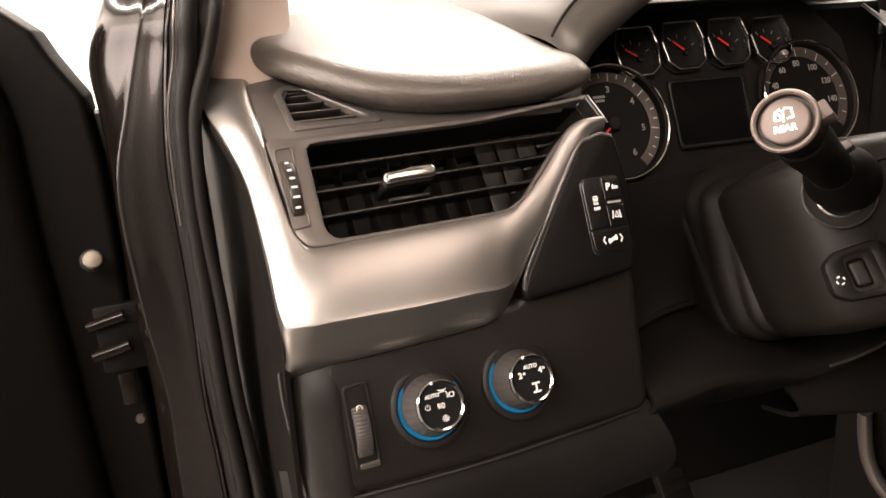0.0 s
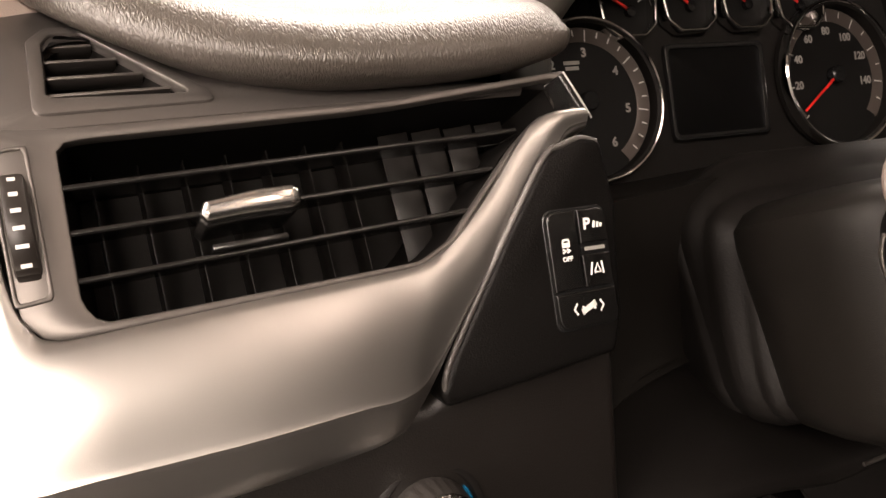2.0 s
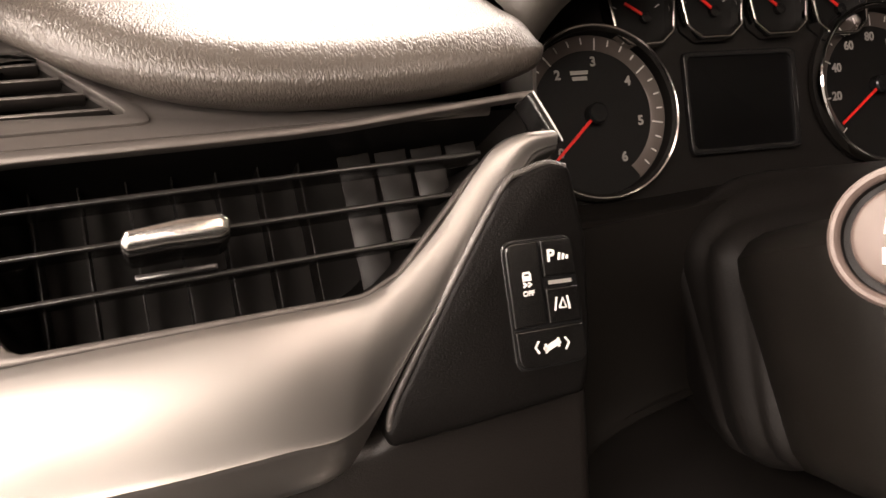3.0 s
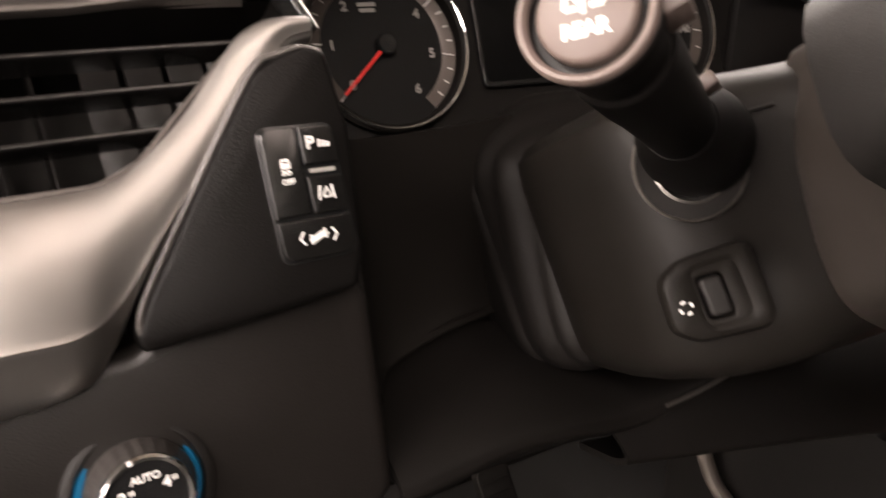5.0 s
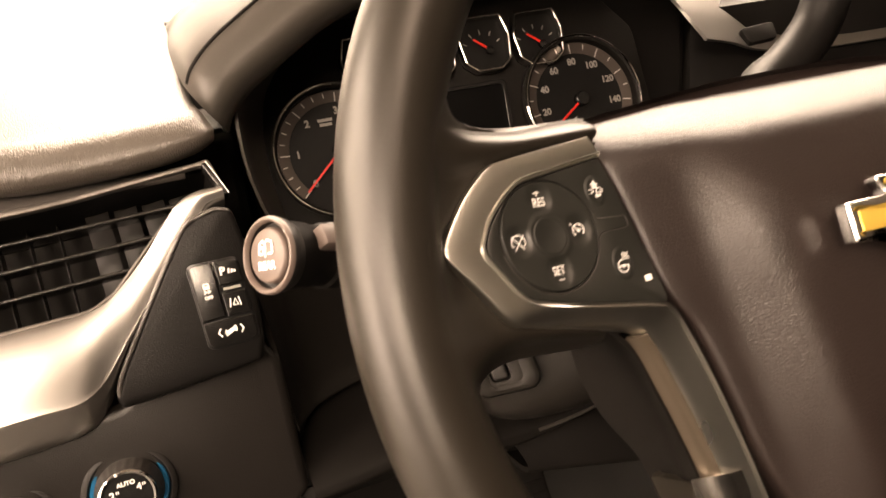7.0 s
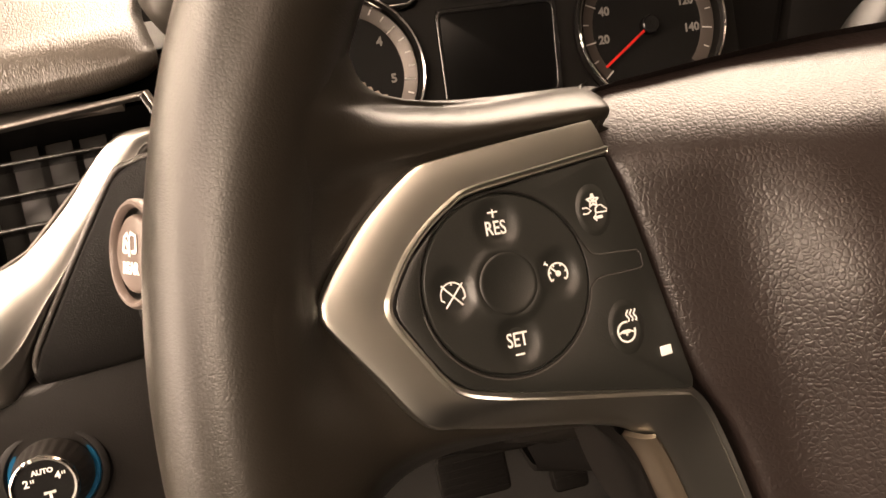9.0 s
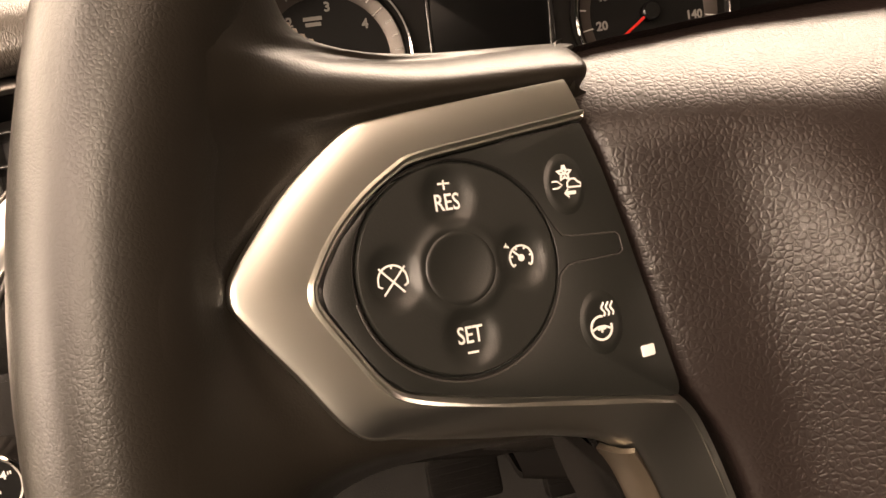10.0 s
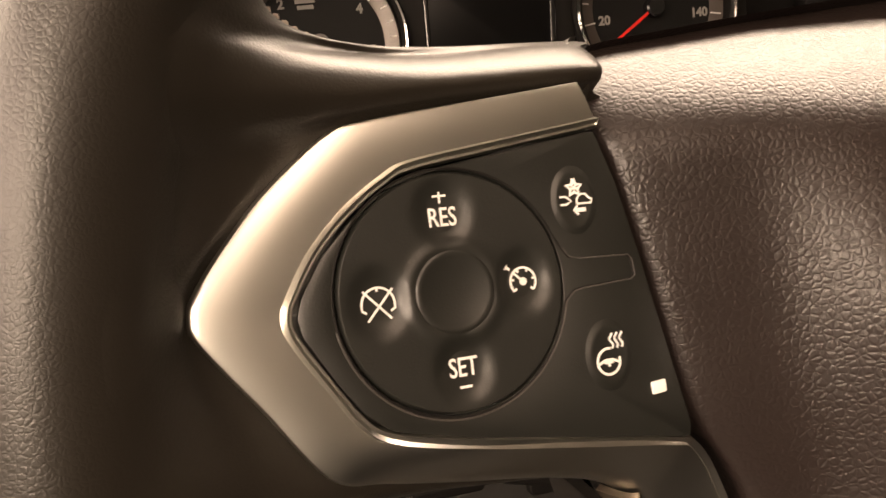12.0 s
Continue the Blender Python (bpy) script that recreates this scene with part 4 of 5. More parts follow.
def adjuster_switch():
    m = frame_at(in_wheel(-121, -30, -161), in_wheel(-0.42, 0.0, 1) - in_wheel(0, 0, 0), (1, 0, 0)) @ Matrix.Scale(0.8, 4)
    t = thing("column_switch", "square steering column adjuster switch in a stepped recess", "switch", m.translation)
    part("recess", ring_plate(rounded([(-27, 12), (-15, 20), (22, 23), (26, -16), (20, -22), (-14, -21), (-26, -14)], [10, 10, 8, 8, 8, 10, 10]), rounded([(-10, 12.5), (10.5, 13.5), (13, -13), (-8, -14)], 4), 8, 3.8, 96), SHROUD, t, m=shift(m, 0, 0, 2.2))
    part("step", ring_plate(rounded([(-12, 14.5), (13, 15.5), (16, -14), (13, -16.5), (-10, -16)], 4), rounded([(-9.5, 9.5), (3.5, 10), (5.5, -11.5), (-7.5, -11.5)], 3), 6, 1.4, 72), SHROUD, t, m=shift(m, 0, 0, 1.0))
    part("rocker", plate(rounded([(-8.5, 8.5), (2.5, 9), (4.5, -10.5), (-6.5, -10.5)], 2.5), 8, 1.8, top=2.6), BLACK, t, m=m)
    bits = [[(-1.2, 3), (1.2, 3)], [(-1.2, -3), (1.2, -3)], [(-3, 1.2), (-3, -1.2)], [(3, 1.2), (3, -1.2)]]
    part("icon", strokes(bits, 1.3), WHITE, t, m=shift(m, -18, -3, 2.5, 20))
    return t


adjuster_switch()


def wiper_stalk():
    t = thing("wiper_stalk", "black wiper stalk with a round push-button end cap", "stalk switch", in_wheel(-130, 20, -180))
    a, b = Vector((-102, 28, -170)), Vector((-229, 41, -68))
    way = (b - a).normalized()
    base = frame_at(in_wheel(*a), WHEEL.to_3x3() @ way, (1, 0, 0))
    part("boot", lathe([(16, -10), (19.5, -2), (21.6, 6), (22.4, 14), (22.0, 21), (20.4, 29), (17.6, 37), (14.4, 45), (13, 50), (0, 50)], 40), STALK, t, "round black rubber boot", m=base)
    cup = frame_at((0.3922, 0.3385, 1.2556), (-0.45, -0.80, 0.40))
    part("cup_edge", lathe([(22.4, -3), (22.9, 0.2), (22.4, 0.9), (21.8, 0.2), (21.4, -3)], 56), STEEL, t, "thin bright edge of the stalk opening", m=cup)
    part("cup_ring", lathe([(15.6, -3), (16.0, 0.8), (15.0, 1.8), (13.6, 1.2), (13.2, -3)], 56), SATIN_CHROME, t, "bright ring round the stalk", m=cup)
    part("cup_floor", lathe([(21.8, -3), (21.8, 0.0), (18, 0.2), (0, 0.2)], 48), BLACK, t, m=cup)
    length = (b - a).length
    part("arm", lathe([(12, 20), (12.5, 50), (13.2, length - 64), (14.0, length - 50), (14.2, length - 26), (13.0, length - 24.5), (13.0, length - 17), (13.8, length - 15), (14.2, length - 4), (0, length - 4)], 40), STALK, t, m=base)
    for turn, half, r1, z0, z1 in ((-84, 4.6, 19.0, length - 26, length - 13), (-80, 2.6, 17.5, length - 98, length - 88)):
        part("collar_pad", box(-half, half, 11.5, r1, z0, z1, 1.0), STALK_FACE, t, "taupe raised pad on the collar", m=base @ Matrix.Rotation(radians(turn), 4, "Z"))
    for turn, z0, z1 in ((-22, length - 40, length - 37), (-10, length - 34, length - 31), (2, length - 40, length - 37), (14, length - 34, length - 31)):
        part("mark_bar", box(-2.2, 2.2, 13.6, 14.4, z0, z1, 0.1), WHITE, t, m=base @ Matrix.Rotation(radians(turn), 4, "Z"))
    part("mark_bar", box(-2.2, 2.2, 11.5, 13.6, length - 27, length - 16, 0.4), WHITE, t, m=base @ Matrix.Rotation(radians(-70), 4, "Z"))
    tip = frame_at(in_wheel(*b), WHEEL.to_3x3() @ way, (1, 0, 0)) @ Matrix.Rotation(radians(-17), 4, "Z")
    part("end_ring", lathe([(13.6, -7), (15.2, -3), (15.8, 0), (15.6, 1.0), (13.4, 0.9), (13.0, -2), (11.0, -2.2)], 48), BLACK, t, m=tip)
    part("lip", lathe([(15.75, 0.6), (15.7, 1.6), (15.0, 2.5), (14.2, 2.6), (13.5, 2.0), (13.2, 0.6)], 48), STALK_FACE, t, "rounded taupe lip", m=tip)
    cap = part("end_button", lathe([(11.2, -3), (11.2, 0.8), (10.8, 1.6), (10.0, 2.1), (0, 2.6)], 40), STALK_FACE, t, "warm grey push button", m=tip)
    glass = [[(-4.2, -1.0), (-3.6, 3.0), (-1.6, 4.2), (-0.6, 2.6), (0.8, 4.4), (3.8, 3.6), (4.2, -1.0)], [(-4.2, -1.0), (-1.4, -1.0)], [(1.4, -1.0), (4.2, -1.0)], [(-0.2, -2.4), (-0.2, 2.6)], [(-0.2, -0.8), (-2.6, 2.2)]]
    part("icon", strokes(glass, 1.1), WHITE, cap, m=shift(tip, 0, 1.6, 2.65))
    part("icon", lettering("REAR", 3.3, squeeze=0.95, bold=0.2), WHITE, cap, m=shift(tip, 0, -4.2, 2.5))
    return t


wiper_stalk()

# ---- steering wheel ----


def steering_wheel():
    t = thing("steering_wheel", "black leather steering wheel with nickel spoke trim and buttons", "steering wheel", WHEEL.translation)
    R = 196.0
    bm = bmesh.new()
    rings = []
    for i in range(180):
        a = 2 * math.pi * i / 180
        swell = 1.0 + 0.05 * math.exp(-((math.degrees(a) - 150) / 14) ** 2) + 0.05 * math.exp(-((math.degrees(a) - 30) / 14) ** 2)
        ring = []
        for j in range(28):
            b = 2 * math.pi * j / 28
            rr = (R + 16.6 * swell * math.cos(b))
            ring.append(bm.verts.new((rr * MM * math.cos(a), rr * MM * math.sin(a), 18.2 * swell * math.sin(b) * MM)))
        rings.append(ring)
    for a, b in zip(rings, rings[1:] + rings[:1]):
        bridge(bm, a, b)
    bmesh.ops.recalc_face_normals(bm, faces=bm.faces)
    part("rim", bm, LEATHER, t, m=WHEEL)
    # leather horn: one soft skin from the rim over the shoulder and round the spoke trim
    rows = [
        [(-41, 69, 18), (-33.5, 66, 17.2), (-29.5, 64, 12.5), (-27.9, 62, 6), (-27.4, 60.5, 0), (-27.6, 59.5, -7), (-28, 59, -15)],
        [(-46.7, 56.7, 16.4), (-38.7, 53.8, 15.4), (-33.2, 52.6, 11.6), (-28.8, 51.6, 5.8), (-25.9, 50.8, 0), (-24.6, 50.2, -7), (-24.6, 49.6, -15)],
        [(-50, 47.5, 15.2), (-41.7, 44.8, 14.3), (-35.5, 44.4, 10.2), (-29.0, 44.4, 5.0), (-23.2, 45, -1), (-18.4, 45, -7.5), (-16, 44.2, -16)],
        [(-51.5, 44, 14.6), (-43, 41.5, 13.8), (-36, 40.8, 9.8), (-26.5, 41.3, 2.6), (-13, 42.2, -7), (4, 42.4, -10), (31.6, 44.7, -11)],
        [(-52, 41.5, 14.4), (-43.7, 39, 13.6), (-36.8, 38.2, 9.9), (-27, 38.4, 4.0), (-13, 39.6, -2.6), (4, 40, -5.2), (32, 42.2, -6.2)],
        [(-52.7, 39, 14.2), (-44.4, 36.6, 13.3), (-38, 35.6, 9.8), (-28, 35.4, 4.8), (-14, 36.4, 0.6), (4, 37.1, -1.6), (32.2, 39.2, -2.6)],
        [(-53.8, 35, 13.6), (-45.5, 32.8, 12.8), (-39.5, 32, 9.4), (-30, 32, 4.9), (-16, 33, 1.7), (4, 34.4, 0.2), (32.2, 36.5, -0.6)],
        [(-55, 31, 13.1), (-46.6, 29, 12.4), (-41.3, 28.2, 9.0), (-32, 28.6, 3.5), (-18, 30, 0.4), (3, 32.3, -0.9), (32, 34.7, -1.4)],
        [(-56, 27.5, 12.8), (-47.4, 25.6, 12.1), (-42.2, 25, 8.8), (-34, 25.4, 2.2), (-21, 27, -2.2), (2, 30.6, -3.8), (31.8, 33.2, -4)],
        [(-56.6, 24.3, 12.5), (-48, 22.5, 11.9), (-42.9, 21.8, 8.6), (-35.8, 21.8, 1.7), (-26, 22, -2.4), (-8, 25.5, -6.5), (31, 29, -8)],
        [(-59, 10.8, 11.4), (-50.4, 9.8, 10.8), (-45.2, 9.2, 7.8), (-41.5, 9, 3.1), (-38, 9.3, -0.2), (-35, 10, -3), (-28, 11, -6)],
        [(-60.2, 0.7, 10.7), (-51.6, 0, 10.2), (-46.4, -0.3, 7.2), (-43, -0.3, 3.0), (-41.0, 0, -0.6), (-38, 0.4, -3.4), (-32, 0.5, -6)],
        [(-61, -13, 9.9), (-52.2, -13, 9.2), (-47, -12.9, 6.2), (-42, -12.8, 2.0), (-37, -12.7, -1.4), (-32.5, -12.6, -3.6), (-26, -12, -6)],
        [(-61, -23, 9.4), (-52.4, -22.8, 8.9), (-47, -22.6, 6.1), (-40, -22.4, 2.2), (-32, -23, -1.6), (-24, -24, -4), (-14, -24, -7)],
        [(-60.2, -33.4, 9.1), (-51.7, -32.6, 8.5), (-46.2, -32, 5.7), (-38, -31.4, 1), (-27, -30.5, -4), (-12, -31, -6), (18, -35, -9)],
        [(-59, -47, 8.8), (-50.2, -45.6, 8.2), (-45, -44.6, 5), (-39.5, -41.5, -2), (-28, -36, -11), (-12, -34.5, -15), (18, -38, -20)],
        [(-57.2, -57, 8.7), (-48.6, -55.4, 8), (-43.6, -54, 4.4), (-40, -50, -5), (-30, -42, -18), (-14, -38, -24), (16, -40, -30)],
    ]
    lift = (-1.0, -0.35, 0.08, 0, 0, 0, 0)
    skin = []
    for i, r in enumerate(rows):
        r = [(x, y, z + d) for (x, y, z), d in zip(r, lift)]
        (px, py, pz), (x, y, z) = r[-2:]
        # the arm closes in a rounded end beside the airbag cover
        r.append((33.4, 37 + (y - 37) * 0.84, z - 4) if 3 <= i <= 9 else (x + (x - px) * 0.3, y + (y - py) * 0.3, z + (z - pz) * 0.3))
        skin.append(r)
    part("spoke_horn", sheet(skin, 6, 6, 3.0), LEATHER, t, m=CRUISE)
    # nickel frame round the buttons and down the lower spoke
    pairs = [((30.4, 25.9), (27.8, 33)), ((10, 22.8), (8, 30.4)), ((-4.5, 20.5), (-10.5, 28.0)), ((-9, 18.6), (-17, 26.2)), ((-15.2, 14.3), (-27, 18.4)), ((-21, 8.5), (-33.5, 11.2)), ((-24.9, 2.4), (-38.7, 4.2)), ((-26.0, -0.5), (-39.7, 0.9)), ((-25.2, -3.8), (-38.6, -2.6)), ((-20.2, -12.0), (-30.5, -13.5)), ((-17.0, -16.8), (-22.2, -24.6)), ((-12.6, -20.2), (-14, -27.4)), ((0, -23.4), (-1, -30.5)), ((20, -27.2), (18, -34.4)), ((38, -30.4), (31, -39.2)), ((44.6, -33), (36, -48)), ((50, -43), (40.5, -60)), ((57, -66), (46.5, -80)), ((63, -92), (52, -104)), ((68, -120), (58, -132))]
    rows = []
    for i, (p, q) in enumerate(pairs):
        p, q = np.array(p), np.array(q)
        drop = max(0, i - 14) * 1.2 + 0.3 * math.exp(-(((i - 7) / 4.0) ** 2))
        soft = min(1.0, max(0.0, (i - 10) / 3))  # the lower arm is rounder
        heights = [a + (b - a) * soft for a, b in zip((-2.5, -0.05, 0.12, 0.45, 0.2, -0.5, -4.0), (-2.5, -0.15, 0.0, -0.6, -3.4, -5.8, -10.0))]
        steps = [a + (b - a) * soft for a, b in zip((0, 0.012, 0.03, 0.5, 0.86, 0.975, 1), (0, 0.008, 0.022, 0.10, 0.6, 0.9, 1))]
        grow = (q - p) / np.linalg.norm(q - p) * 1.1
        rows.append([(*(p + (q + grow - p) * k), h + 0.35 - drop) for k, h in zip(steps, heights)])
    part("spoke_trim", sheet(rows, 6, 3, -1.5), SPOKE_SILVER, t, "satin nickel spoke trim", m=CRUISE)
    # button field
    field = [(-25.2, -0.6), (-24.2, 2.4), (-20.5, 8.2), (-14.8, 13.8), (-8.8, 18.0), (-4.5, 19.9), (30.0, 25.3), (33.2, 16), (36.2, 3.6), (43.0, -28.9), (42.6, -31.4), (20, -27.2), (0, -23.4), (-12.4, -20.1), (-16.7, -16.6), (-20, -11.8), (-24.7, -3.7)]
    well = [(0.5 - 19.75 * math.cos(2 * math.pi * k / 140), 0.2 + 19.75 * math.sin(2 * math.pi * k / 140)) for k in range(140)]
    part("button_field", ring_plate(inset(resample(rounded(field, 0.8, 2), 140), 0.05), well, 8, 0.3, 140), CRUISE_PLASTIC, t, m=shift(CRUISE, 0, 0, -0.1))
    spots = ((-0.5, 13.0), (0.1, -12.6), (-12.8, -0.2), (12.4, 0.2))

    def dial_height(x, y):
        r = math.hypot(x, y)
        h = 0.30 - 0.55 * max(0.0, 1 - (r / 19.4) ** 2)
        h -= 0.5 * max(0.0, (r - 19.0) / 0.4) ** 2
        h += 0.35 * math.exp(-(((r - 7.6) / 1.3) ** 2))
        if r < 6.6:
            h = 0.20 - 0.75 * max(0.0, 1 - (r / 6.0) ** 2)
        for sx, sy in spots:
            q = ((x - sx) / 4.4) ** 2 + ((y - sy) / 5.0) ** 2
            h -= 0.95 * math.exp(-(q**2.6))
        return h

    bm = bmesh.new()
    rings = [[bm.verts.new((r * MM * math.cos(a), r * MM * math.sin(a), dial_height(r * math.cos(a), r * math.sin(a)) * MM)) for a in [2 * math.pi * k / 96 for k in range(96)]] for r in np.r_[np.linspace(19.7, 18.6, 6), np.linspace(18.0, 8.6, 26), np.linspace(8.3, 5.0, 14), np.linspace(4.4, 0.4, 7)]]
    for a, b in zip(rings, rings[1:]):
        bridge(bm, a, b)
    bm.faces.new(rings[-1])
    bmesh.ops.recalc_face_normals(bm, faces=bm.faces)
    dial = part("cruise_dial", bm, CRUISE_PLASTIC, t, m=shift(CRUISE, 0.5, 0.2))
    # a fine dark joint follows the dial and its short arm; a paler line paints its lower highlight
    groove = [(20.1 * math.cos(radians(a)) + 0.5, 20.1 * math.sin(radians(a)) + 0.2, -0.16) for a in np.linspace(22, 348, 90)]
    groove += [(20.9, -3.2, -0.16), (22.2, -2.2, -0.16), (24, -1.9, -0.16), (33.6, -1.5, -0.16), (34.4, -0.9, -0.16), (34.2, 2.0, -0.16), (33.4, 2.8, -0.16), (23.6, 3.2, -0.16), (21.8, 3.6, -0.16), (20.6, 5.2, -0.16)]
    part("dial_joint", tube(groove, 0.20, 8, closed=True), DEEP, t, "fine dark joint round the dial and its arm", m=CRUISE)
    lip = [(x * 1.012, y * 1.012 - 0.1, -0.10) for x, y, z in groove[46:]]
    part("dial_highlight", tube(lip, 0.17, 8), RUBBER, t, "pale line painted as the highlight below the dial joint", m=CRUISE)

    def dimple(x, y, rx, ry, icons):
        on_dial = math.hypot(x, y) < 18
        if on_dial:  # a soft hollow in the dial
            bm = lathe([(1.0, -0.3), (0.9, -0.06), (0.7, 0.0), (0.4, 0.02), (0, 0.02)], 32)
        else:  # a soft mound with a shallow hollow
            bm = lathe([(1.36, -0.16), (1.24, -0.02), (1.1, 0.20), (0.98, 0.30), (0.86, 0.22), (0.66, 0.08), (0.4, 0.02), (0, 0.0)], 40)
        bmesh.ops.scale(bm, vec=(rx * 0.72, ry * 0.72, 1.0) if on_dial else (rx * 0.92, ry * 0.92, 1.0), verts=bm.verts)
        level = dial_height(x, y) + 0.02 if on_dial else 0.0
        b = part("button", bm, CRUISE_PLASTIC, t, m=shift(CRUISE, x, y, level))
        for i, ix, iy in icons:
            bmesh.ops.scale(i, vec=(0.9, 0.9, 1), verts=i.verts)
            part("icon", i, WHITE, b, m=shift(CRUISE, x + ix * 0.9, y + iy * 0.9, level + (0.12 if on_dial else 0.20)))

    wave = [[(x + 0.35 * math.sin(k * 1.1), 0.7 + k * 0.42) for k in range(8)] for x in (0.2, 1.3, 2.4)]
    gauge_arc = [arc(0, 0, 2.6, -40, 220, 18)] + [[(2.6 * math.cos(radians(a)), 2.6 * math.sin(radians(a))), (1.9 * math.cos(radians(a)), 1.9 * math.sin(radians(a)))] for a in (-40, 12, 64, 116, 168, 220)]
    dimple(0.0, 13.2, 4.6, 5.4, [(lettering("RES", 3.5, squeeze=0.74, bold=0.04), 0.0, -1.0), (strokes([[(-1.3, 0), (1.3, 0)], [(0, -1.3), (0, 1.3)]], 0.40), -0.2, 3.0)])
    dimple(0.6, -12.4, 4.6, 5.2, [(lettering("SET", 3.5, squeeze=0.74, bold=0.04), 0.0, 0.2), (strokes([[(-1.2, 0), (1.2, 0)]], 0.46), 0.1, -3.2)])
    half = [arc(0, 0, 3.0, 0, 180, 16)] + [[(-3.0, 0), (-3.0, -0.8), (-2.2, -1.3)], [(3.0, 0), (3.0, -0.8), (2.2, -1.3)], [(-2.6, 2.6), (2.2, -2.6)], [(2.8, 2.6), (-2.2, -2.9)], [(0, 3), (0, 2.3)]]
    dimple(-12.3, 0.0, 4.8, 5.2, [(strokes(half, 0.4), 0, -0.3)])
    dimple(12.9, 0.4, 4.6, 5.0, [(strokes(gauge_arc + [[(0, 0), (-2.0, 1.9)], [(-3.9, 3.6), (-2.5, 2.4)]], 0.42), 0.2, 0), (lathe([(0.75, 0), (0.75, 0.15), (0, 0.15)], 16), 0.2, 0), (strokes([[(-0.45, 0), (0.45, 0)]], 1.0), -3.2, 3.0)])
    star = [[((1.75 if k % 2 == 0 else 0.75) * math.sin(math.pi * k / 5), (1.75 if k % 2 == 0 else 0.75) * math.cos(math.pi * k / 5)) for k in range(11)], [(-0.5, 0), (0.5, 0)]]
    cars = [[(-3.2, 0.6), (-1.9, 0.6), (-0.8, -0.3), (-1.9, -0.9), (-3.2, -0.9)], [(0.4, -0.9), (0.5, 0.1), (1.2, 0.9), (2.4, 0.9), (3.0, 0.2), (3.7, -0.2), (3.6, -0.9), (0.4, -0.9)]]
    dimple(24.3, 13.2, 3.7, 5.0, [(strokes(star, 0.7), 0.1, 2.3), (strokes(cars, 0.4), 0, 0.1), (strokes([[(-0.6, 0), (1.6, 0)]], 0.8), 0.6, -2.0), (strokes([[(0.3, 0.9), (-0.6, 0), (0.3, -0.9)]], 0.4), 0.2, -2.0)])
    dimple(27.5, -14.2, 3.9, 5.2, [(strokes([arc(0, 0, 2.5, 75, 375, 22), [(-2.4, -0.4), (-0.8, 0.3), (0.8, 0.3), (2.4, -0.4)], [(-1.0, -0.2), (1.0, -0.2)], [(0, -0.2), (0, -1.0)]], 0.5), -0.4, -1.2), (strokes(wave, 0.4), 0.4, 0.5)])
    part("indicator_light", plate(rounded([(-1.5, 1.0), (1.4, 1.2), (1.5, -1.0), (-1.4, -1.2)], 0.3), 0.6, 0.1, top=0.3), WHITE, t, "white indicator window", m=shift(CRUISE, 36.8, -21.3))
    # padded cover in the middle
    outline = [(-110, 60), (-80, 66), (-40, 70), (0, 71), (40, 70), (80, 66), (110, 60), (107, 42), (102, 20), (96, -8), (87, -26), (80, -55), (73, -85), (58, -112), (30, -122), (0, -124), (-30, -122), (-58, -112), (-73, -85), (-80, -55), (-87, -26), (-96, -8), (-102, 20), (-107, 42)]
    base = resample(spline(outline, 6, True), 160)
    bm = bmesh.new()
    rings = []
    for s, n in ((0.985, -48), (0.998, -38), (1.0, -24), (0.9985, -18.6), (0.995, -16.6), (0.986, -15.5), (0.965, -14.9), (0.92, -14.5), (0.86, -14), (0.81, -13.6), (0.76, -13.3), (0.71, -13), (0.66, -12.6), (0.61, -12.2), (0.55, -12), (0.45, -11.5), (0.35, -11), (0.2, -10.6), (0.06, -10.5)):
        ring = []
        for p in base:
            x, y = p[0] * s, p[1] * s - (1 - s) * 12
            inner = min(1.0, max(0.0, (85 - (60 - y) * 0.11 - abs(x)) / 30))
            low = min(1.0, max(0.0, (56 - y) / 56))
            swell = 11 * inner * inner * (3 - 2 * inner) * low * low * (3 - 2 * low)
            top = min(1.0, max(0.0, (y - 40) / 28))
            ring.append(bm.verts.new((x * MM, y * MM, (n + swell - 24 * top**1.4 * (1.0 if s < 0.99 else 0.75)) * MM)))
        rings.append(ring)
    for a, b in zip(rings, rings[1:]):
        bridge(bm, a, b)
    bm.faces.new(rings[-1])
    bmesh.ops.recalc_face_normals(bm, faces=bm.faces)
    part("airbag_cover", bm, AIRBAG, t, "grained vinyl airbag cover", m=WHEEL)
    edge = spline([(-103.6, 34, -18.4), (-100.4, 22, -17.5), (-96.2, 4, -17), (-93.4, -8, -17), (-86, -24, -18), (-79, -55, -20)], 6)
    part("cover_piping", tube(edge, 0.6, 8), AIRBAG, t, m=WHEEL)
    bar = [(-35, 6), (-35, -9), (-18, -9), (-15, -16), (20, -16), (16, -9), (35, -9), (35, 6), (18, 6), (15, 13), (-20, 13), (-16, 6)]
    badge = part("badge_frame", plate(rounded(bar, 1.5), 6, 1.6, top=13.0), CHROME, t, "chrome-framed gold badge", m=WHEEL)
    part("badge_inlay", plate(inset(resample(rounded(bar, 1.5), 120), 3.4), 2, 0.5, top=13.5), GOLD, badge, m=WHEEL)
    # backing behind the spokes and the lower spoke
    back = rounded([(-150, 50), (-108, 56), (108, 56), (150, 50), (150, -5), (108, -18), (78, -100), (50, -120), (-50, -120), (-78, -100), (-100, -24), (-150, 0)], 28)
    part("back_cover", plate(back, 45, 16, top=-34), BLACK, t, m=WHEEL)
    cup = [(-66, 58), (-77, 46), (-84, 21), (-87, -13), (-84, -35), (-77, -48), (-63, -58), (-38, -70), (0, -76), (38, -70), (63, -58), (77, -48), (84, -35), (87, -13), (84, 21), (77, 46), (66, 58), (0, 64)]
    cup = resample(spline(cup, 4, True), 96)
    bm = bmesh.new()
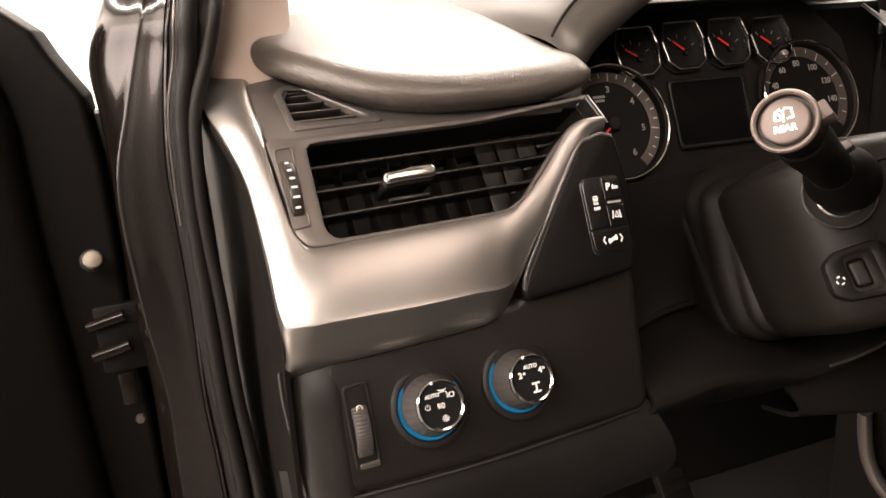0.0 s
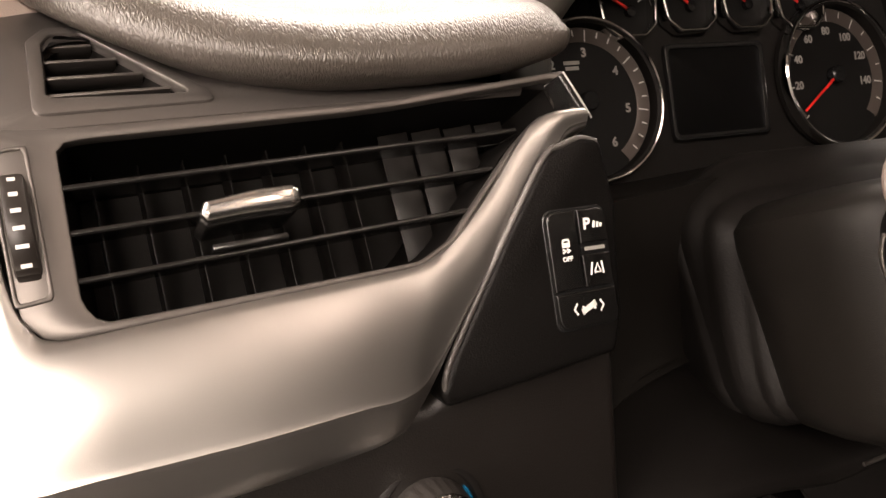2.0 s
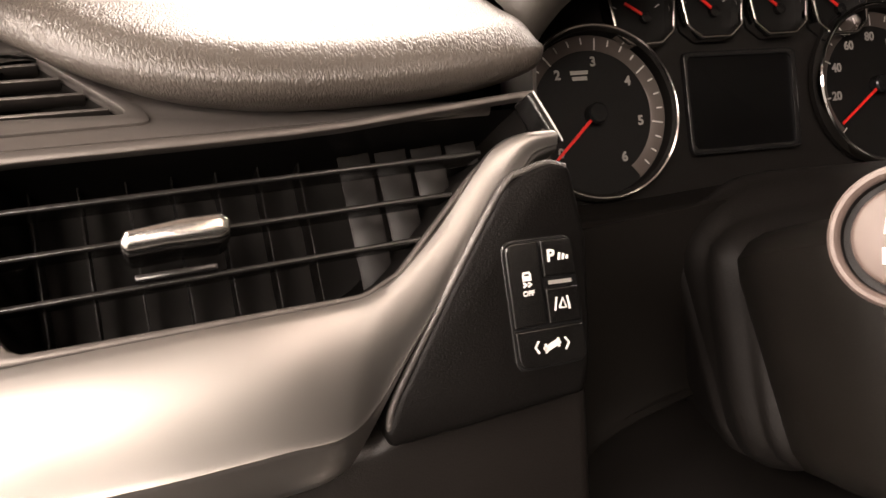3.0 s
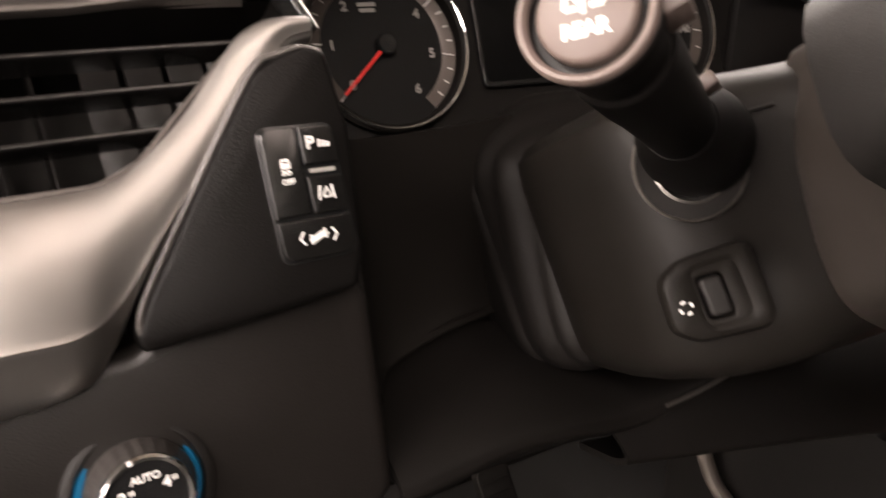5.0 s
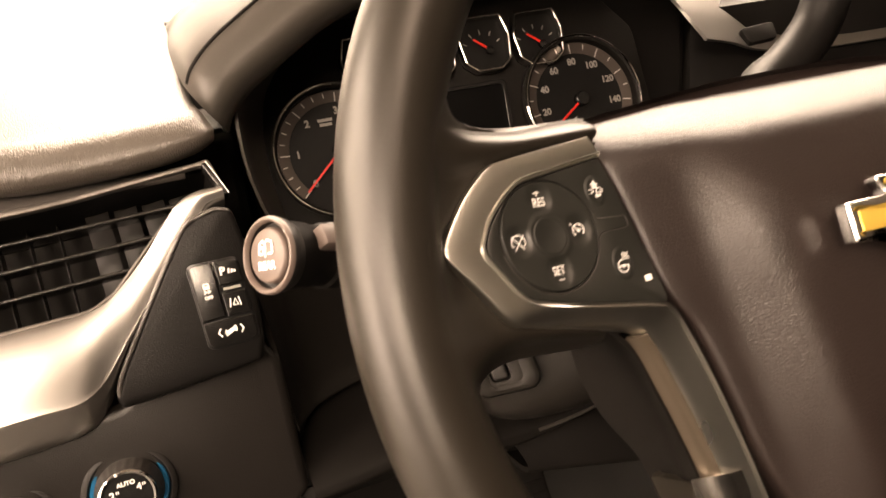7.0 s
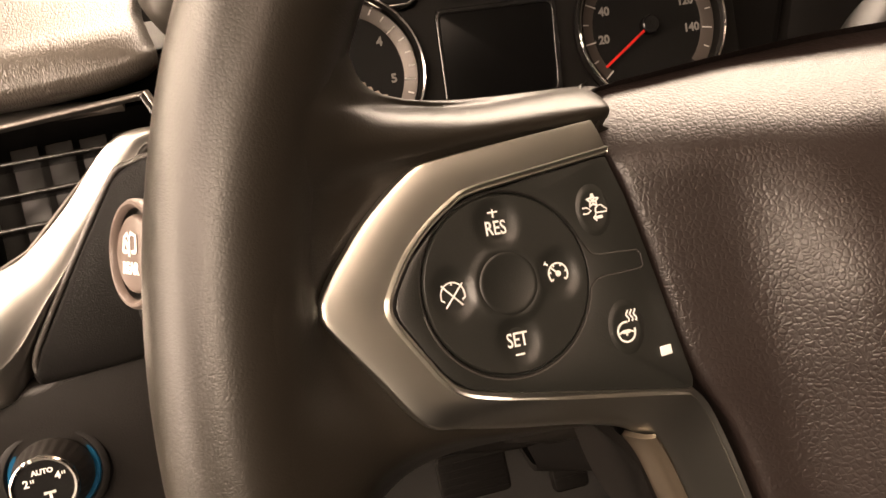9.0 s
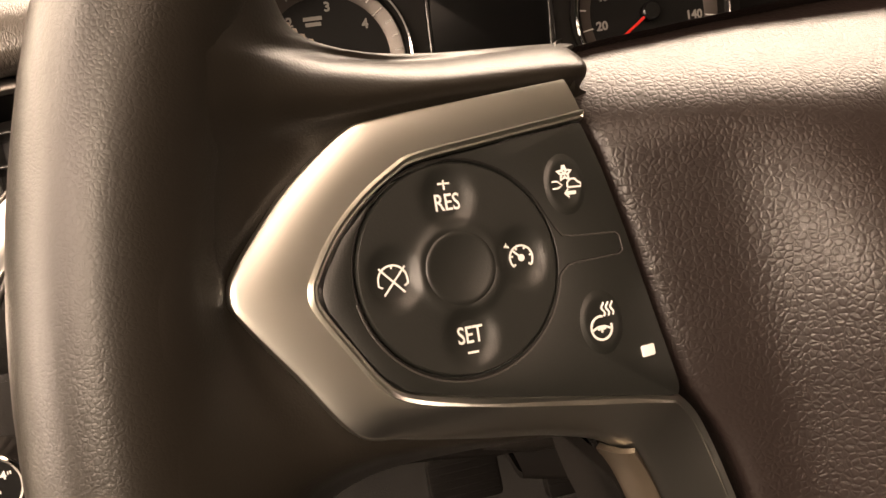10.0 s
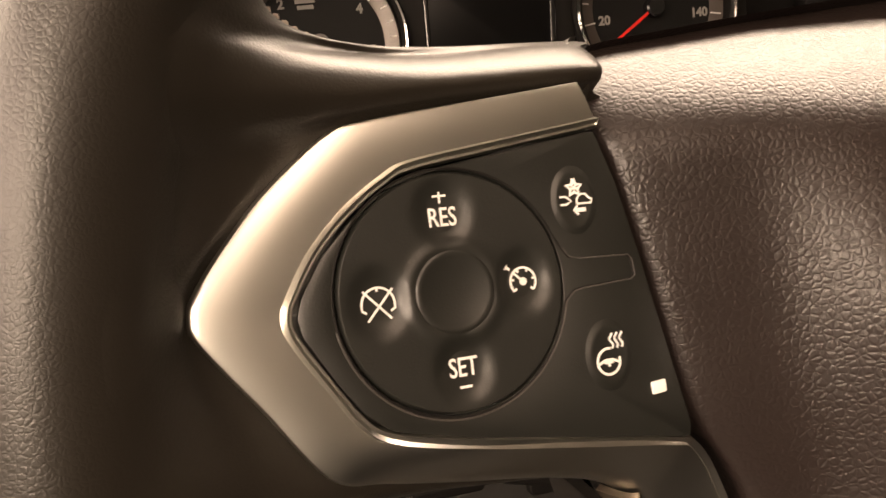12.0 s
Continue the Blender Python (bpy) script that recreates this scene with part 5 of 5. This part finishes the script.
    rings = []
    for k, n in ((0.90, -133), (0.975, -141), (0.99, -142), (1.0, -141), (1.01, -137), (1.03, -120), (1.07, -95), (1.14, -68), (1.2, -46)):
        ring = []
        for x, y in cup:
            low = min(1.0, max(0.0, (-15 - y) / 30))
            ring.append(bm.verts.new((x * (1 + (k - 1) * (1 - 0.7 * low)) * MM, y * (1 + (k - 1) * 0.3) * MM, (n + (min(n, -96) - n) * low) * MM)))
        rings.append(ring)
    for a, b in zip(rings, rings[1:]):
        bridge(bm, a, b)
    bmesh.ops.recalc_face_normals(bm, faces=bm.faces)
    part("hub_cup", bm, DIMMER, t, "dark plastic cup on the back of the hub", m=WHEEL)
    run = [(36.5, -47), (41, -60), (47, -80), (52.5, -104), (58, -132), (62, -160)]
    strip = [[(x, y, -4.5 - k), (x - 1.8, y, -6.5 - k), (x - 3.4, y + 0.6, -12 - k)] for k, (x, y) in enumerate([(33.0, -40.5)] + run)]
    part("spoke_insert", sheet(strip, 6, 4, 1.5), TAN, t, "tan satin strip inside the lower spoke", m=CRUISE)
    deep = (50, 53, 54, 60, 74, 80, 86)
    wall = [[(x - 4.0, y + 0.6, -11 - k), (x - 3.4, y + 2, -18 - k), (x * 0.6 + d * 0.4 - 2, y + 4, -42), (d, y + 6, -80)] for k, (x, y, d) in enumerate((*p, d) for p, d in zip([(24, -33)] + run, deep))]
    part("spoke_wall", sheet(wall, 6, 5, 2.0), FOOTWELL, t, "dark inner wall of the lower spoke", m=CRUISE)
    bezel = [[(42, -96, -15), (48, -96, -7), (58.4, -97, -6.0)], [(43, -104, -16), (50, -105, -8), (60.5, -106, -7)], [(49, -131, -19), (56, -132, -11), (66.5, -133, -10)], [(54, -160, -20), (61, -160, -12), (71, -160, -11)]]
    part("lower_bezel", sheet(bezel, 6, 4, 1.5), SATIN_CHROME, t, "bright satin lower spoke bezel", m=CRUISE)
    def on_horn(y, s):
        """A place on the leather at the foot of the lower spoke; s runs from its front edge to its back."""
        a, b = np.interp(-y, (88, 104, 132, 160), (43.5, 47, 52.5, 56.5)), np.interp(-y, (88, 104, 132, 160), (62.5, 72.5, 78.5, 84.5))
        return (a + (b - a) * s - 1.2 * math.sin(math.pi * s), y + 6 * s, -13 - 67 * s)

    part("lower_horn", sheet([[on_horn(y - 9 * s - 10 * s**3 * k, s) for s in (0, 0.2, 0.4, 0.6, 0.76)] for y, k in ((-97, 1), (-98, 1), (-107, 0.7), (-132, 0), (-160, 0))], 6, 5, 3.0), LEATHER, t, m=CRUISE)
    for k in range(11):
        y = -108 - k * 3.4
        p, q, r = (Vector(on_horn(y - dy, s)) - Vector((2.4, 0, 0)) for dy, s in ((0, 0.54), (1.8, 0.60), (0.6, 0.66)))
        part("stitch", tube([p, q, r], 0.6, 6), THREAD, t, m=CRUISE)
    low = [[(96, -22, -30), (84, -34, -24), (74, -30, -30)], [(84, -62, -32), (76, -70, -26), (66, -66, -30)], [(72, -110, -32), (62, -116, -24), (50, -112, -28)], [(60, -172, -18), (48, -184, -8), (36, -188, -12)]]
    part("lower_spoke", sheet(low, 6, 5, 4.0), SPOKE_SILVER, t, "satin lower spoke", m=WHEEL)
    rows = [[(188, 60, 2), (160, 58, -4), (130, 56, -12), (106, 58, -24)], [(182, 36, 6), (160, 36, 0), (130, 34, -6), (102, 36, -14)], [(180, 12, 6), (160, 12, 0), (130, 8, -6), (96, 6, -14)], [(184, -16, 2), (160, -12, -6), (130, -16, -12), (98, -22, -20)]]
    part("spoke_horn", sheet(rows, 6, 6, 6.0), LEATHER, t, m=WHEEL)
    return t


WHEEL_THING = steering_wheel()


def stitching():
    edge = spline([(-28.2, 57.5, -6), (-26.0, 53.0, -7.5), (-23.4, 49.2, -8), (-19.4, 46.0, -8.4), (-14, 43.6, -8.6), (-8, 42.6, -9)], 6)
    for a, b in zip(edge[::2], edge[1::2]):
        part("stitch", tube([(a[0] + 0.1, a[1] + 0.2, a[2]), ((a[0] + b[0]) / 2 + 0.35, (a[1] + b[1]) / 2 + 0.45, (a[2] + b[2]) / 2), (b[0] + 0.1, b[1] + 0.2, b[2])], 0.34, 6), THREAD, WHEEL_THING, m=CRUISE)
    for i in range(16):
        a = radians(208 + i * 1.9)
        r0 = 178.5
        p = Vector((r0 * math.cos(a), r0 * math.sin(a), 4))
        q = Vector(((r0 + 2.5) * math.cos(a + 0.02), (r0 + 2.5) * math.sin(a + 0.02), 11))
        part("stitch", tube([p, (p + q) / 2 + Vector((0, 0, 0.8)), q], 0.8, 6), THREAD, WHEEL_THING, m=WHEEL)


stitching()

# ---- lower dash, footwell ----


def knee_panels():
    t = thing("knee_panel", "dark plastic knee panel below the instruments", "dashboard panel", (0.35, 0.46, 1.16))
    rows = [[(0.274, 0.412, 1.262), (0.284, 0.430, 1.262), (0.30, 0.450, 1.254), (0.36, 0.468, 1.250), (0.44, 0.48, 1.250), (0.62, 0.50, 1.240), (0.80, 0.50, 1.230)],
            [(0.280, 0.405, 1.215), (0.288, 0.424, 1.215), (0.305, 0.444, 1.210), (0.36, 0.462, 1.200), (0.44, 0.48, 1.190), (0.62, 0.50, 1.180), (0.80, 0.49, 1.180)],
            [(0.282, 0.398, 1.165), (0.290, 0.418, 1.163), (0.308, 0.436, 1.160), (0.36, 0.454, 1.156), (0.44, 0.48, 1.140), (0.62, 0.49, 1.130), (0.80, 0.48, 1.130)],
            [(0.283, 0.394, 1.152), (0.291, 0.410, 1.150), (0.308, 0.428, 1.148), (0.36, 0.446, 1.148), (0.44, 0.475, 1.130), (0.62, 0.47, 1.110), (0.80, 0.46, 1.105)],
            [(0.283, 0.402, 1.146), (0.292, 0.424, 1.144), (0.31, 0.446, 1.143), (0.36, 0.462, 1.143), (0.44, 0.485, 1.120), (0.62, 0.47, 1.095), (0.80, 0.46, 1.090)],
            [(0.283, 0.412, 1.118), (0.292, 0.436, 1.118), (0.31, 0.456, 1.118), (0.36, 0.472, 1.116), (0.44, 0.49, 1.100), (0.62, 0.47, 1.080), (0.80, 0.46, 1.080)]]
    part("upper_panel", sheet(rows, 5, 5, 0.004, unit=1.0), KNEE, t)
    rows = [[(0.283, 0.448, 1.142), (0.31, 0.452, 1.141), (0.36, 0.458, 1.141), (0.40, 0.462, 1.132), (0.45, 0.465, 1.118), (0.52, 0.47, 1.12)],
            [(0.283, 0.404, 1.131), (0.31, 0.406, 1.132), (0.36, 0.408, 1.133), (0.40, 0.41, 1.124), (0.45, 0.41, 1.112), (0.515, 0.41, 1.12)],
            [(0.283, 0.384, 1.122), (0.311, 0.383, 1.124), (0.34, 0.383, 1.126), (0.383, 0.382, 1.120), (0.43, 0.382, 1.112), (0.505, 0.382, 1.121)],
            [(0.283, 0.376, 1.115), (0.311, 0.376, 1.117), (0.34, 0.376, 1.119), (0.383, 0.376, 1.114), (0.43, 0.376, 1.106), (0.505, 0.376, 1.117)],
            [(0.283, 0.379, 1.106), (0.311, 0.379, 1.108), (0.34, 0.380, 1.110), (0.383, 0.380, 1.105), (0.43, 0.380, 1.098), (0.505, 0.382, 1.110)],
            [(0.283, 0.41, 1.08), (0.311, 0.41, 1.08), (0.34, 0.41, 1.08), (0.383, 0.415, 1.075), (0.43, 0.42, 1.07), (0.505, 0.42, 1.08)]]
    part("shelf", sheet(rows, 5, 5, 0.004, unit=1.0), FOOTWELL, t)
    part("shelf_trim", tube(spline([(0.440, 0.3755, 1.1085), (0.462, 0.3752, 1.110), (0.484, 0.3748, 1.1135), (0.503, 0.3745, 1.1185)], 6), 0.0012, 8, unit=1.0), STEEL, t, "thin grey edge strip")
    rows = [[(0.42, 0.46, 1.10), (0.56, 0.45, 1.115), (0.68, 0.45, 1.10), (0.80, 0.45, 1.09)],
            [(0.43, 0.42, 1.085), (0.57, 0.39, 1.09), (0.68, 0.385, 1.075), (0.80, 0.385, 1.06)],
            [(0.44, 0.40, 1.062), (0.58, 0.365, 1.055), (0.68, 0.36, 1.03), (0.80, 0.36, 1.005)],
            [(0.44, 0.405, 1.05), (0.58, 0.37, 1.040), (0.68, 0.365, 1.015), (0.80, 0.365, 0.99)],
            [(0.44, 0.44, 1.04), (0.58, 0.43, 1.02), (0.68, 0.43, 0.99), (0.80, 0.43, 0.97)]]
    part("knee_bolster", sheet(rows, 5, 5, 0.004, unit=1.0), FOOTWELL, t, "dark padded bolster beside the column")
    return t


knee_panels()


def lower_bolster():
    t = thing("lower_bolster", "dark lower dashboard bolster under the switches", "dashboard panel", (0.16, 0.40, 1.05))
    rows = [[(0.03, 0.40, 1.122), (0.10, 0.382, 1.114), (0.20, 0.386, 1.114), (0.284, 0.386, 1.114)],
            [(0.03, 0.39, 1.09), (0.10, 0.372, 1.085), (0.20, 0.375, 1.085), (0.30, 0.378, 1.082)],
            [(0.03, 0.40, 1.05), (0.10, 0.39, 1.04), (0.20, 0.39, 1.04), (0.31, 0.395, 1.045)],
            [(0.03, 0.46, 1.00), (0.10, 0.46, 0.99), (0.20, 0.46, 0.99), (0.31, 0.46, 0.99)]]
    part("panel", sheet(rows, 5, 5, 0.004, unit=1.0), BLACK, t)
    return t


lower_bolster()


def pedal(name, x, y, z, wide, tall, label):
    t = thing(name, label, "pedal", (x, y, z))
    m = frame_at((x, y, z), (0, -0.8, 0.6))
    part("pad", plate(rounded([(-wide, tall), (wide, tall), (wide, -tall), (-wide, -tall)], 8), 14, 3), FOOTWELL, t, m=m)
    for k in range(-2, 3):
        part("rib", box(-wide + 4, wide - 4, k * tall / 3 - 1.6, k * tall / 3 + 1.6, 0, 2.0, 0.6), FOOTWELL, t, m=m)
    part("arm", tube([(0, 0, -8), (0, 60, -60), (0, 150, -130), (0, 60, -330)], 7, 10), FOOTWELL, t, m=m)
    return t


pedal("brake_pedal", 0.47, 0.72, 0.72, 45, 28, "black ribbed rubber brake pedal")
pedal("accelerator_pedal", 0.60, 0.74, 0.70, 24, 50, "narrow black ribbed accelerator pedal")


def centre_console():
    t = thing("centre_console", "dark centre console with red-brown wood grain lid", "console", (0.86, 0.25, 0.85))
    part("body", box(760, 985, -300, 640, 480, 948, 12), MATT_BLACK, t)
    part("wood_lid", plate(rounded([(752, 403), (752, 150), (975, 60), (975, 248)], 4), 6, 1.5, top=955), WOOD, t, "red-brown wood grain lid")
    path = spline([(0.752, 0.588, 0.885), (0.752, 0.584, 0.850), (0.752, 0.574, 0.818), (0.752, 0.549, 0.792), (0.752, 0.495, 0.776), (0.752, 0.40, 0.772)], 8)
    part("side_rail", tube(path, 0.017, 16, flat=0.5, unit=1.0), RAIL, t, "dull grey side rail")
    return t


centre_console()


def centre_stack():
    t = thing("centre_stack", "dark centre dashboard stack with chrome vent surround", "dashboard", (0.9, 0.62, 1.25))
    part("body", box(735, 1080, 600, 900, 900, 1350, 30), BLACK, t)
    rows = [[(0.70, 0.60, 1.372), (0.75, 0.625, 1.366), (0.82, 0.64, 1.352), (0.92, 0.645, 1.342), (1.05, 0.645, 1.340)],
            [(0.705, 0.57, 1.348), (0.755, 0.595, 1.340), (0.82, 0.61, 1.325), (0.92, 0.615, 1.315), (1.05, 0.615, 1.313)],
            [(0.72, 0.555, 1.322), (0.765, 0.575, 1.312), (0.82, 0.588, 1.296), (0.92, 0.593, 1.286), (1.05, 0.593, 1.284)]]
    part("silver_surround", sheet(rows, 6, 5, 0.003, unit=1.0), SILVER, t, "satin silver trim of the centre stack")
    m = frame_at((0.80, 0.581, 1.312), (-0.1, -0.75, 0.65))
    part("vent_well", plate(rounded([(-18, 9), (20, 9), (16, -9), (-14, -9)], 4), 6, 1.0, top=6), DEEP, t, m=m)
    return t


centre_stack()


def gear_lever():
    t = thing("gear_lever", "black column gear lever with a thick grip", "gear lever", (0.66, 0.40, 1.27))
    path = spline([(0.60, 0.36, 1.262), (0.66, 0.44, 1.276), (0.715, 0.485, 1.288), (0.755, 0.495, 1.300), (0.785, 0.498, 1.325), (0.80, 0.50, 1.355)], 8)
    part("arm", tube(path, [0.011 + 0.009 * min(1.0, k / 24) for k in range(len(path))], 18, unit=1.0), BLACK, t)
    return t


gear_lever()

# ---- body side, door ----


def pillar_and_sill():
    t = thing("door_pillar", "dark bronze painted door pillar with weather strip", "car pillar", (-0.02, 0.5, 1.2))
    # height, outer edge, ridge, middle, inner edge
    edges = ((1.52, 0.010, 0.036, 0.040, 0.048, 0.09), (1.45, -0.012, 0.014, 0.022, 0.030, 0.045), (1.40, -0.029, -0.003, 0.006, 0.014, 0.0), (1.368, -0.041, -0.014, -0.003, 0.007, 0.0), (1.334, -0.041, -0.024, -0.012, 0.001, 0.0), (1.299, -0.041, -0.034, -0.019, -0.003, 0.0), (1.262, -0.042, -0.037, -0.020, -0.003, 0.0), (1.20, -0.045, -0.035, -0.018, -0.003, 0.0), (1.135, -0.042, -0.030, -0.017, -0.005, 0.0), (1.055, -0.044, -0.032, -0.017, -0.003, 0.0), (0.85, -0.045, -0.034, -0.018, -0.003, 0.0))
    rows = [[(a - 0.004, 0.60 + dy, z), (a, 0.530 + dy, z), (b - 0.003, 0.507 + dy, z), (b + 0.003, 0.503 + dy, z), (c, 0.499 + dy, z), (d - 0.002, 0.494 + dy, z), (d, 0.497 + dy, z), (d + 0.001, 0.54 + dy, z)] for z, a, b, c, d, dy in edges]
    part("pillar_skin", sheet(rows, 6, 4, 0.003, unit=1.0), BODY_PAINT, t)
    line = ((1.52, 0.060, 0.080, 0.09), (1.45, 0.036, 0.056, 0.045), (1.398, 0.020, 0.040, 0.0), (1.366, 0.014, 0.030, 0.0), (1.334, 0.006, 0.018, 0.0), (1.299, 0.003, 0.014, 0.0), (1.262, 0.002, 0.013, 0.0), (1.205, 0.002, 0.015, 0.0), (1.142, 0.002, 0.016, 0.0), (1.06, 0.005, 0.020, 0.0), (0.85, 0.006, 0.022, 0.0))
    part("seal_carrier", sheet([[(c - 0.014, 0.506 + dy, z), (c - 0.002, 0.488 + dy, z), (d, 0.483 + dy, z), (d + 0.003, 0.53 + dy, z)] for z, c, d, dy in line], 6, 4, 0.002, unit=1.0), SEAL, t)
    part("weather_strip", tube(spline([(c + 0.0035, 0.477 + dy, z) for z, c, d, dy in line], 8), 0.0052, 12, unit=1.0), SEAL, t)
    part("seal_lip", tube(spline([(d - 0.001, 0.474 + dy, z) for z, c, d, dy in line], 8), 0.0042, 12, unit=1.0), SEAL, t)
    part("pinch_edge", tube(spline([(c - 0.0045, 0.486 + dy, z) for z, c, d, dy in line[:7]], 8), 0.0009, 8, unit=1.0), STEEL, t)
    part("hinge_pillar", box(-140, 20, 575, 600, 700, 1335, 4), BODY_PAINT, t)
    return t


pillar_and_sill()


def dash_side():
    t = thing("dash_end_panel", "dark plastic end panel of the dashboard", "dashboard panel", (0.03, 0.5, 1.2))
    front = ((1.362, 0.019, 0.534), (1.351, 0.0205, 0.522), (1.342, 0.0205, 0.501), (1.330, 0.0245, 0.475), (1.317, 0.031, 0.443), (1.295, 0.0375, 0.420), (1.26, 0.040, 0.398), (1.227, 0.0415, 0.380), (1.18, 0.039, 0.381), (1.12, 0.037, 0.374), (1.05, 0.037, 0.388), (0.95, 0.037, 0.42))
    rows = [[(x, y, z) for z, x, y in front], [(x - 0.003, y + 0.03, z) for z, x, y in front], [(x - 0.005, y + 0.07, z) for z, x, y in front], [(0.018, 0.70, z) for z, x, y in front]]
    part("end_panel", sheet(rows, 6, 5, 0.003, unit=1.0), FOOTWELL, t)
    return t


dash_side()


def windshield_pillar():
    t = thing("pillar_trim", "beige cloth-covered windshield pillar trim", "pillar trim", (0.06, 0.55, 1.40))
    rows = []
    for z, dy, dx in ((1.345, -0.02, 0), (1.40, 0.01, 0.004), (1.47, 0.0, 0.02), (1.60, -0.12, 0.06), (1.80, -0.36, 0.14)):
        rows.append([(0.026 + dx, 0.545 + dy, z), (0.034 + dx, 0.520 + dy, z), (0.056 + dx, 0.515 + dy, z), (0.082 + dx, 0.53 + dy, z), (0.095 + dx, 0.60 + dy, z), (0.10 + dx, 0.68 + dy, z)])
    part("trim_cover", sheet(rows, 5, 5, 0.003, unit=1.0), PILLAR, t)
    return t


windshield_pillar()


def car_door():
    """The open driver's door, swung outwards at its hinges."""
    t = thing("car_door", "open dark driver's door with vinyl lining", "car door", (-0.12, 0.58, 1.1))
    jamb = [(-48, 1300), (-49, 1250), (-50, 1187), (-48, 1116), (-50, 1025), (-52, 850), (-300, 850), (-300, 1470), (-140, 1440), (-88, 1401), (-74, 1389), (-67, 1373), (-58, 1357), (-51, 1345)]
    m = frame_at((0, 0.545, 0), (-0.06, -1, 0))
    part("door_edge", plate(rounded(jamb, 6), 40, 5), MATT_BLACK, t, "black front edge of the door", m=m)
    lining = [(-95, 1352), (-92, 1330), (-93, 1267), (-91, 1207), (-86, 1059), (-82, 850), (-700, 850), (-700, 1480), (-140, 1425), (-104, 1388)]
    part("lining", plate(rounded(lining, 16), 30, 12), DOOR, t, m=frame_at((0, 0.536, 0), (0.10, -1, 0)))
    far = [(-300, 850), (-1100, 850), (-1100, 1490), (-300, 1470)]
    part("door_shell", plate(rounded(far, 10), 60, 8), DOOR, t, m=frame_at((0, 0.56, 0), (-0.12, -1, 0)))
    return t


DOOR_THING = car_door()


def door_hinge(z):
    t = part("hinge", box(-70, -40, 524, 530, z * 1000 - 30, z * 1000 + 20, 2), MATT_BLACK, DOOR_THING, "dark painted steel hinge")
    for dz in (0.011, -0.011):
        part("knuckle", tube([(-0.074, 0.520, z + dz - 0.003), (-0.050, 0.520, z + dz + 0.002)], 0.0045, 12, unit=1.0), BODY_PAINT, t)
    part("strap_plate", box(-62, -51, 522, 527, z * 1000 - 56, z * 1000 - 31, 1.5), BODY_PAINT, t)
    part("bolt", lathe([(3.6, 0), (3.6, 3), (2.8, 4), (0, 4)], 6), STEEL, t, m=frame_at((-0.053, 0.526, z - 0.069), (0, -1, 0)))
    return t


door_hinge(1.185)
bumper = thing("door_bumper", "round cream rubber door bumper", "bumper", (-0.0614, 0.515, 1.241))
AT_BUMPER = frame_at((-0.0614, 0.515, 1.241), (0.2, -1, 0.3))
part("bumper_cap", lathe([(6, 0), (6, 4), (5, 6.5), (2.5, 7.8), (0, 8)], 28), CREAM, bumper, m=AT_BUMPER)
part("bumper_foot", lathe([(7.5, -12), (7.5, 0), (6.6, 1), (0, 1)], 28), BLACK, bumper, m=AT_BUMPER)

# ---- car shell and garage ----


def structure(name, bm, mat, label, category):
    ob = part(name, bm, mat, None, smooth=False)
    return tagged(ob, label, category, kind="structure")


# made-up fitting round the added cabin fill lamp
dome = thing("cabin_fill_frame", "made-up dome light frame round the cabin fill lamp", "ceiling lamp", (0.42, -0.10, 1.81))
part("lamp_base", ring_plate(rounded([(-110, 230), (110, 230), (110, -230), (-110, -230)], 15), rounded([(-86, 206), (86, 206), (86, -206), (-86, -206)], 10), 18, 3, 72), HEADLINER, dome, m=frame_at((0.42, -0.10, 1.812), (0, 0, -1)))
structure("floor_carpet", box(0, 1600, -1200, 1100, 440, 470, 5), CARPET, "black carpet on the car floor", "car floor")
structure("firewall", box(0, 1600, 1040, 1080, 470, 1372, 5), BLACK, "black bulkhead below the windshield", "bulkhead")
structure("dash_top", box(345, 1600, 640, 1045, 1340, 1386, 10), HOOD, "dark dashboard top under the windshield", "dashboard")
structure("dash_core", box(292, 735, 604, 662, 1000, 1376, 8), BLACK, "dark core of the dashboard behind the instruments", "dashboard")
structure("dash_core_side", box(48, 292, 545, 662, 1000, 1318, 8), BLACK, "dark core of the dashboard behind the vent", "dashboard")
structure("ceiling", box(230, 1600, -1200, 250, 1830, 1850, 5), HEADLINER, "light cloth headliner of the car roof", "car roof")
structure("wall_passenger", box(1600, 1640, -1200, 1080, 440, 1380, 5), DOOR, "dark passenger side wall of the car", "car wall")
structure("wall_rear", box(0, 1640, -1240, -1200, 440, 1850, 5), DOOR, "dark rear of the cabin", "car wall")
structure("ground", box(-4500, 6000, -5000, 6000, -20, 0, 0), CONCRETE, "grey concrete garage floor", "floor")
# unseen, dark so that it throws little fill into the cabin
structure("garage_ceiling", box(-4500, 6000, -5000, 6000, 3200, 3240, 0), LOW_FILL_WALL, "unseen garage ceiling, kept dark to cut fill", "ceiling")
structure("wall_left", box(-2540, -2500, -5000, 6000, 0, 3200, 0), WALL, "white garage wall", "wall")
structure("wall_front", box(-2500, 6000, 4000, 4040, 0, 3200, 0), WALL, "white garage wall", "wall")
# two unseen walls, coloured dark to hold down the fill light
structure("wall_right", box(6000, 6040, -5000, 6000, 0, 3200, 0), LOW_FILL_WALL, "unseen garage wall, kept dark to cut fill", "wall")
structure("wall_back", box(-4500, 6000, -5040, -5000, 0, 3200, 0), LOW_FILL_WALL, "unseen garage wall, kept dark to cut fill", "wall")
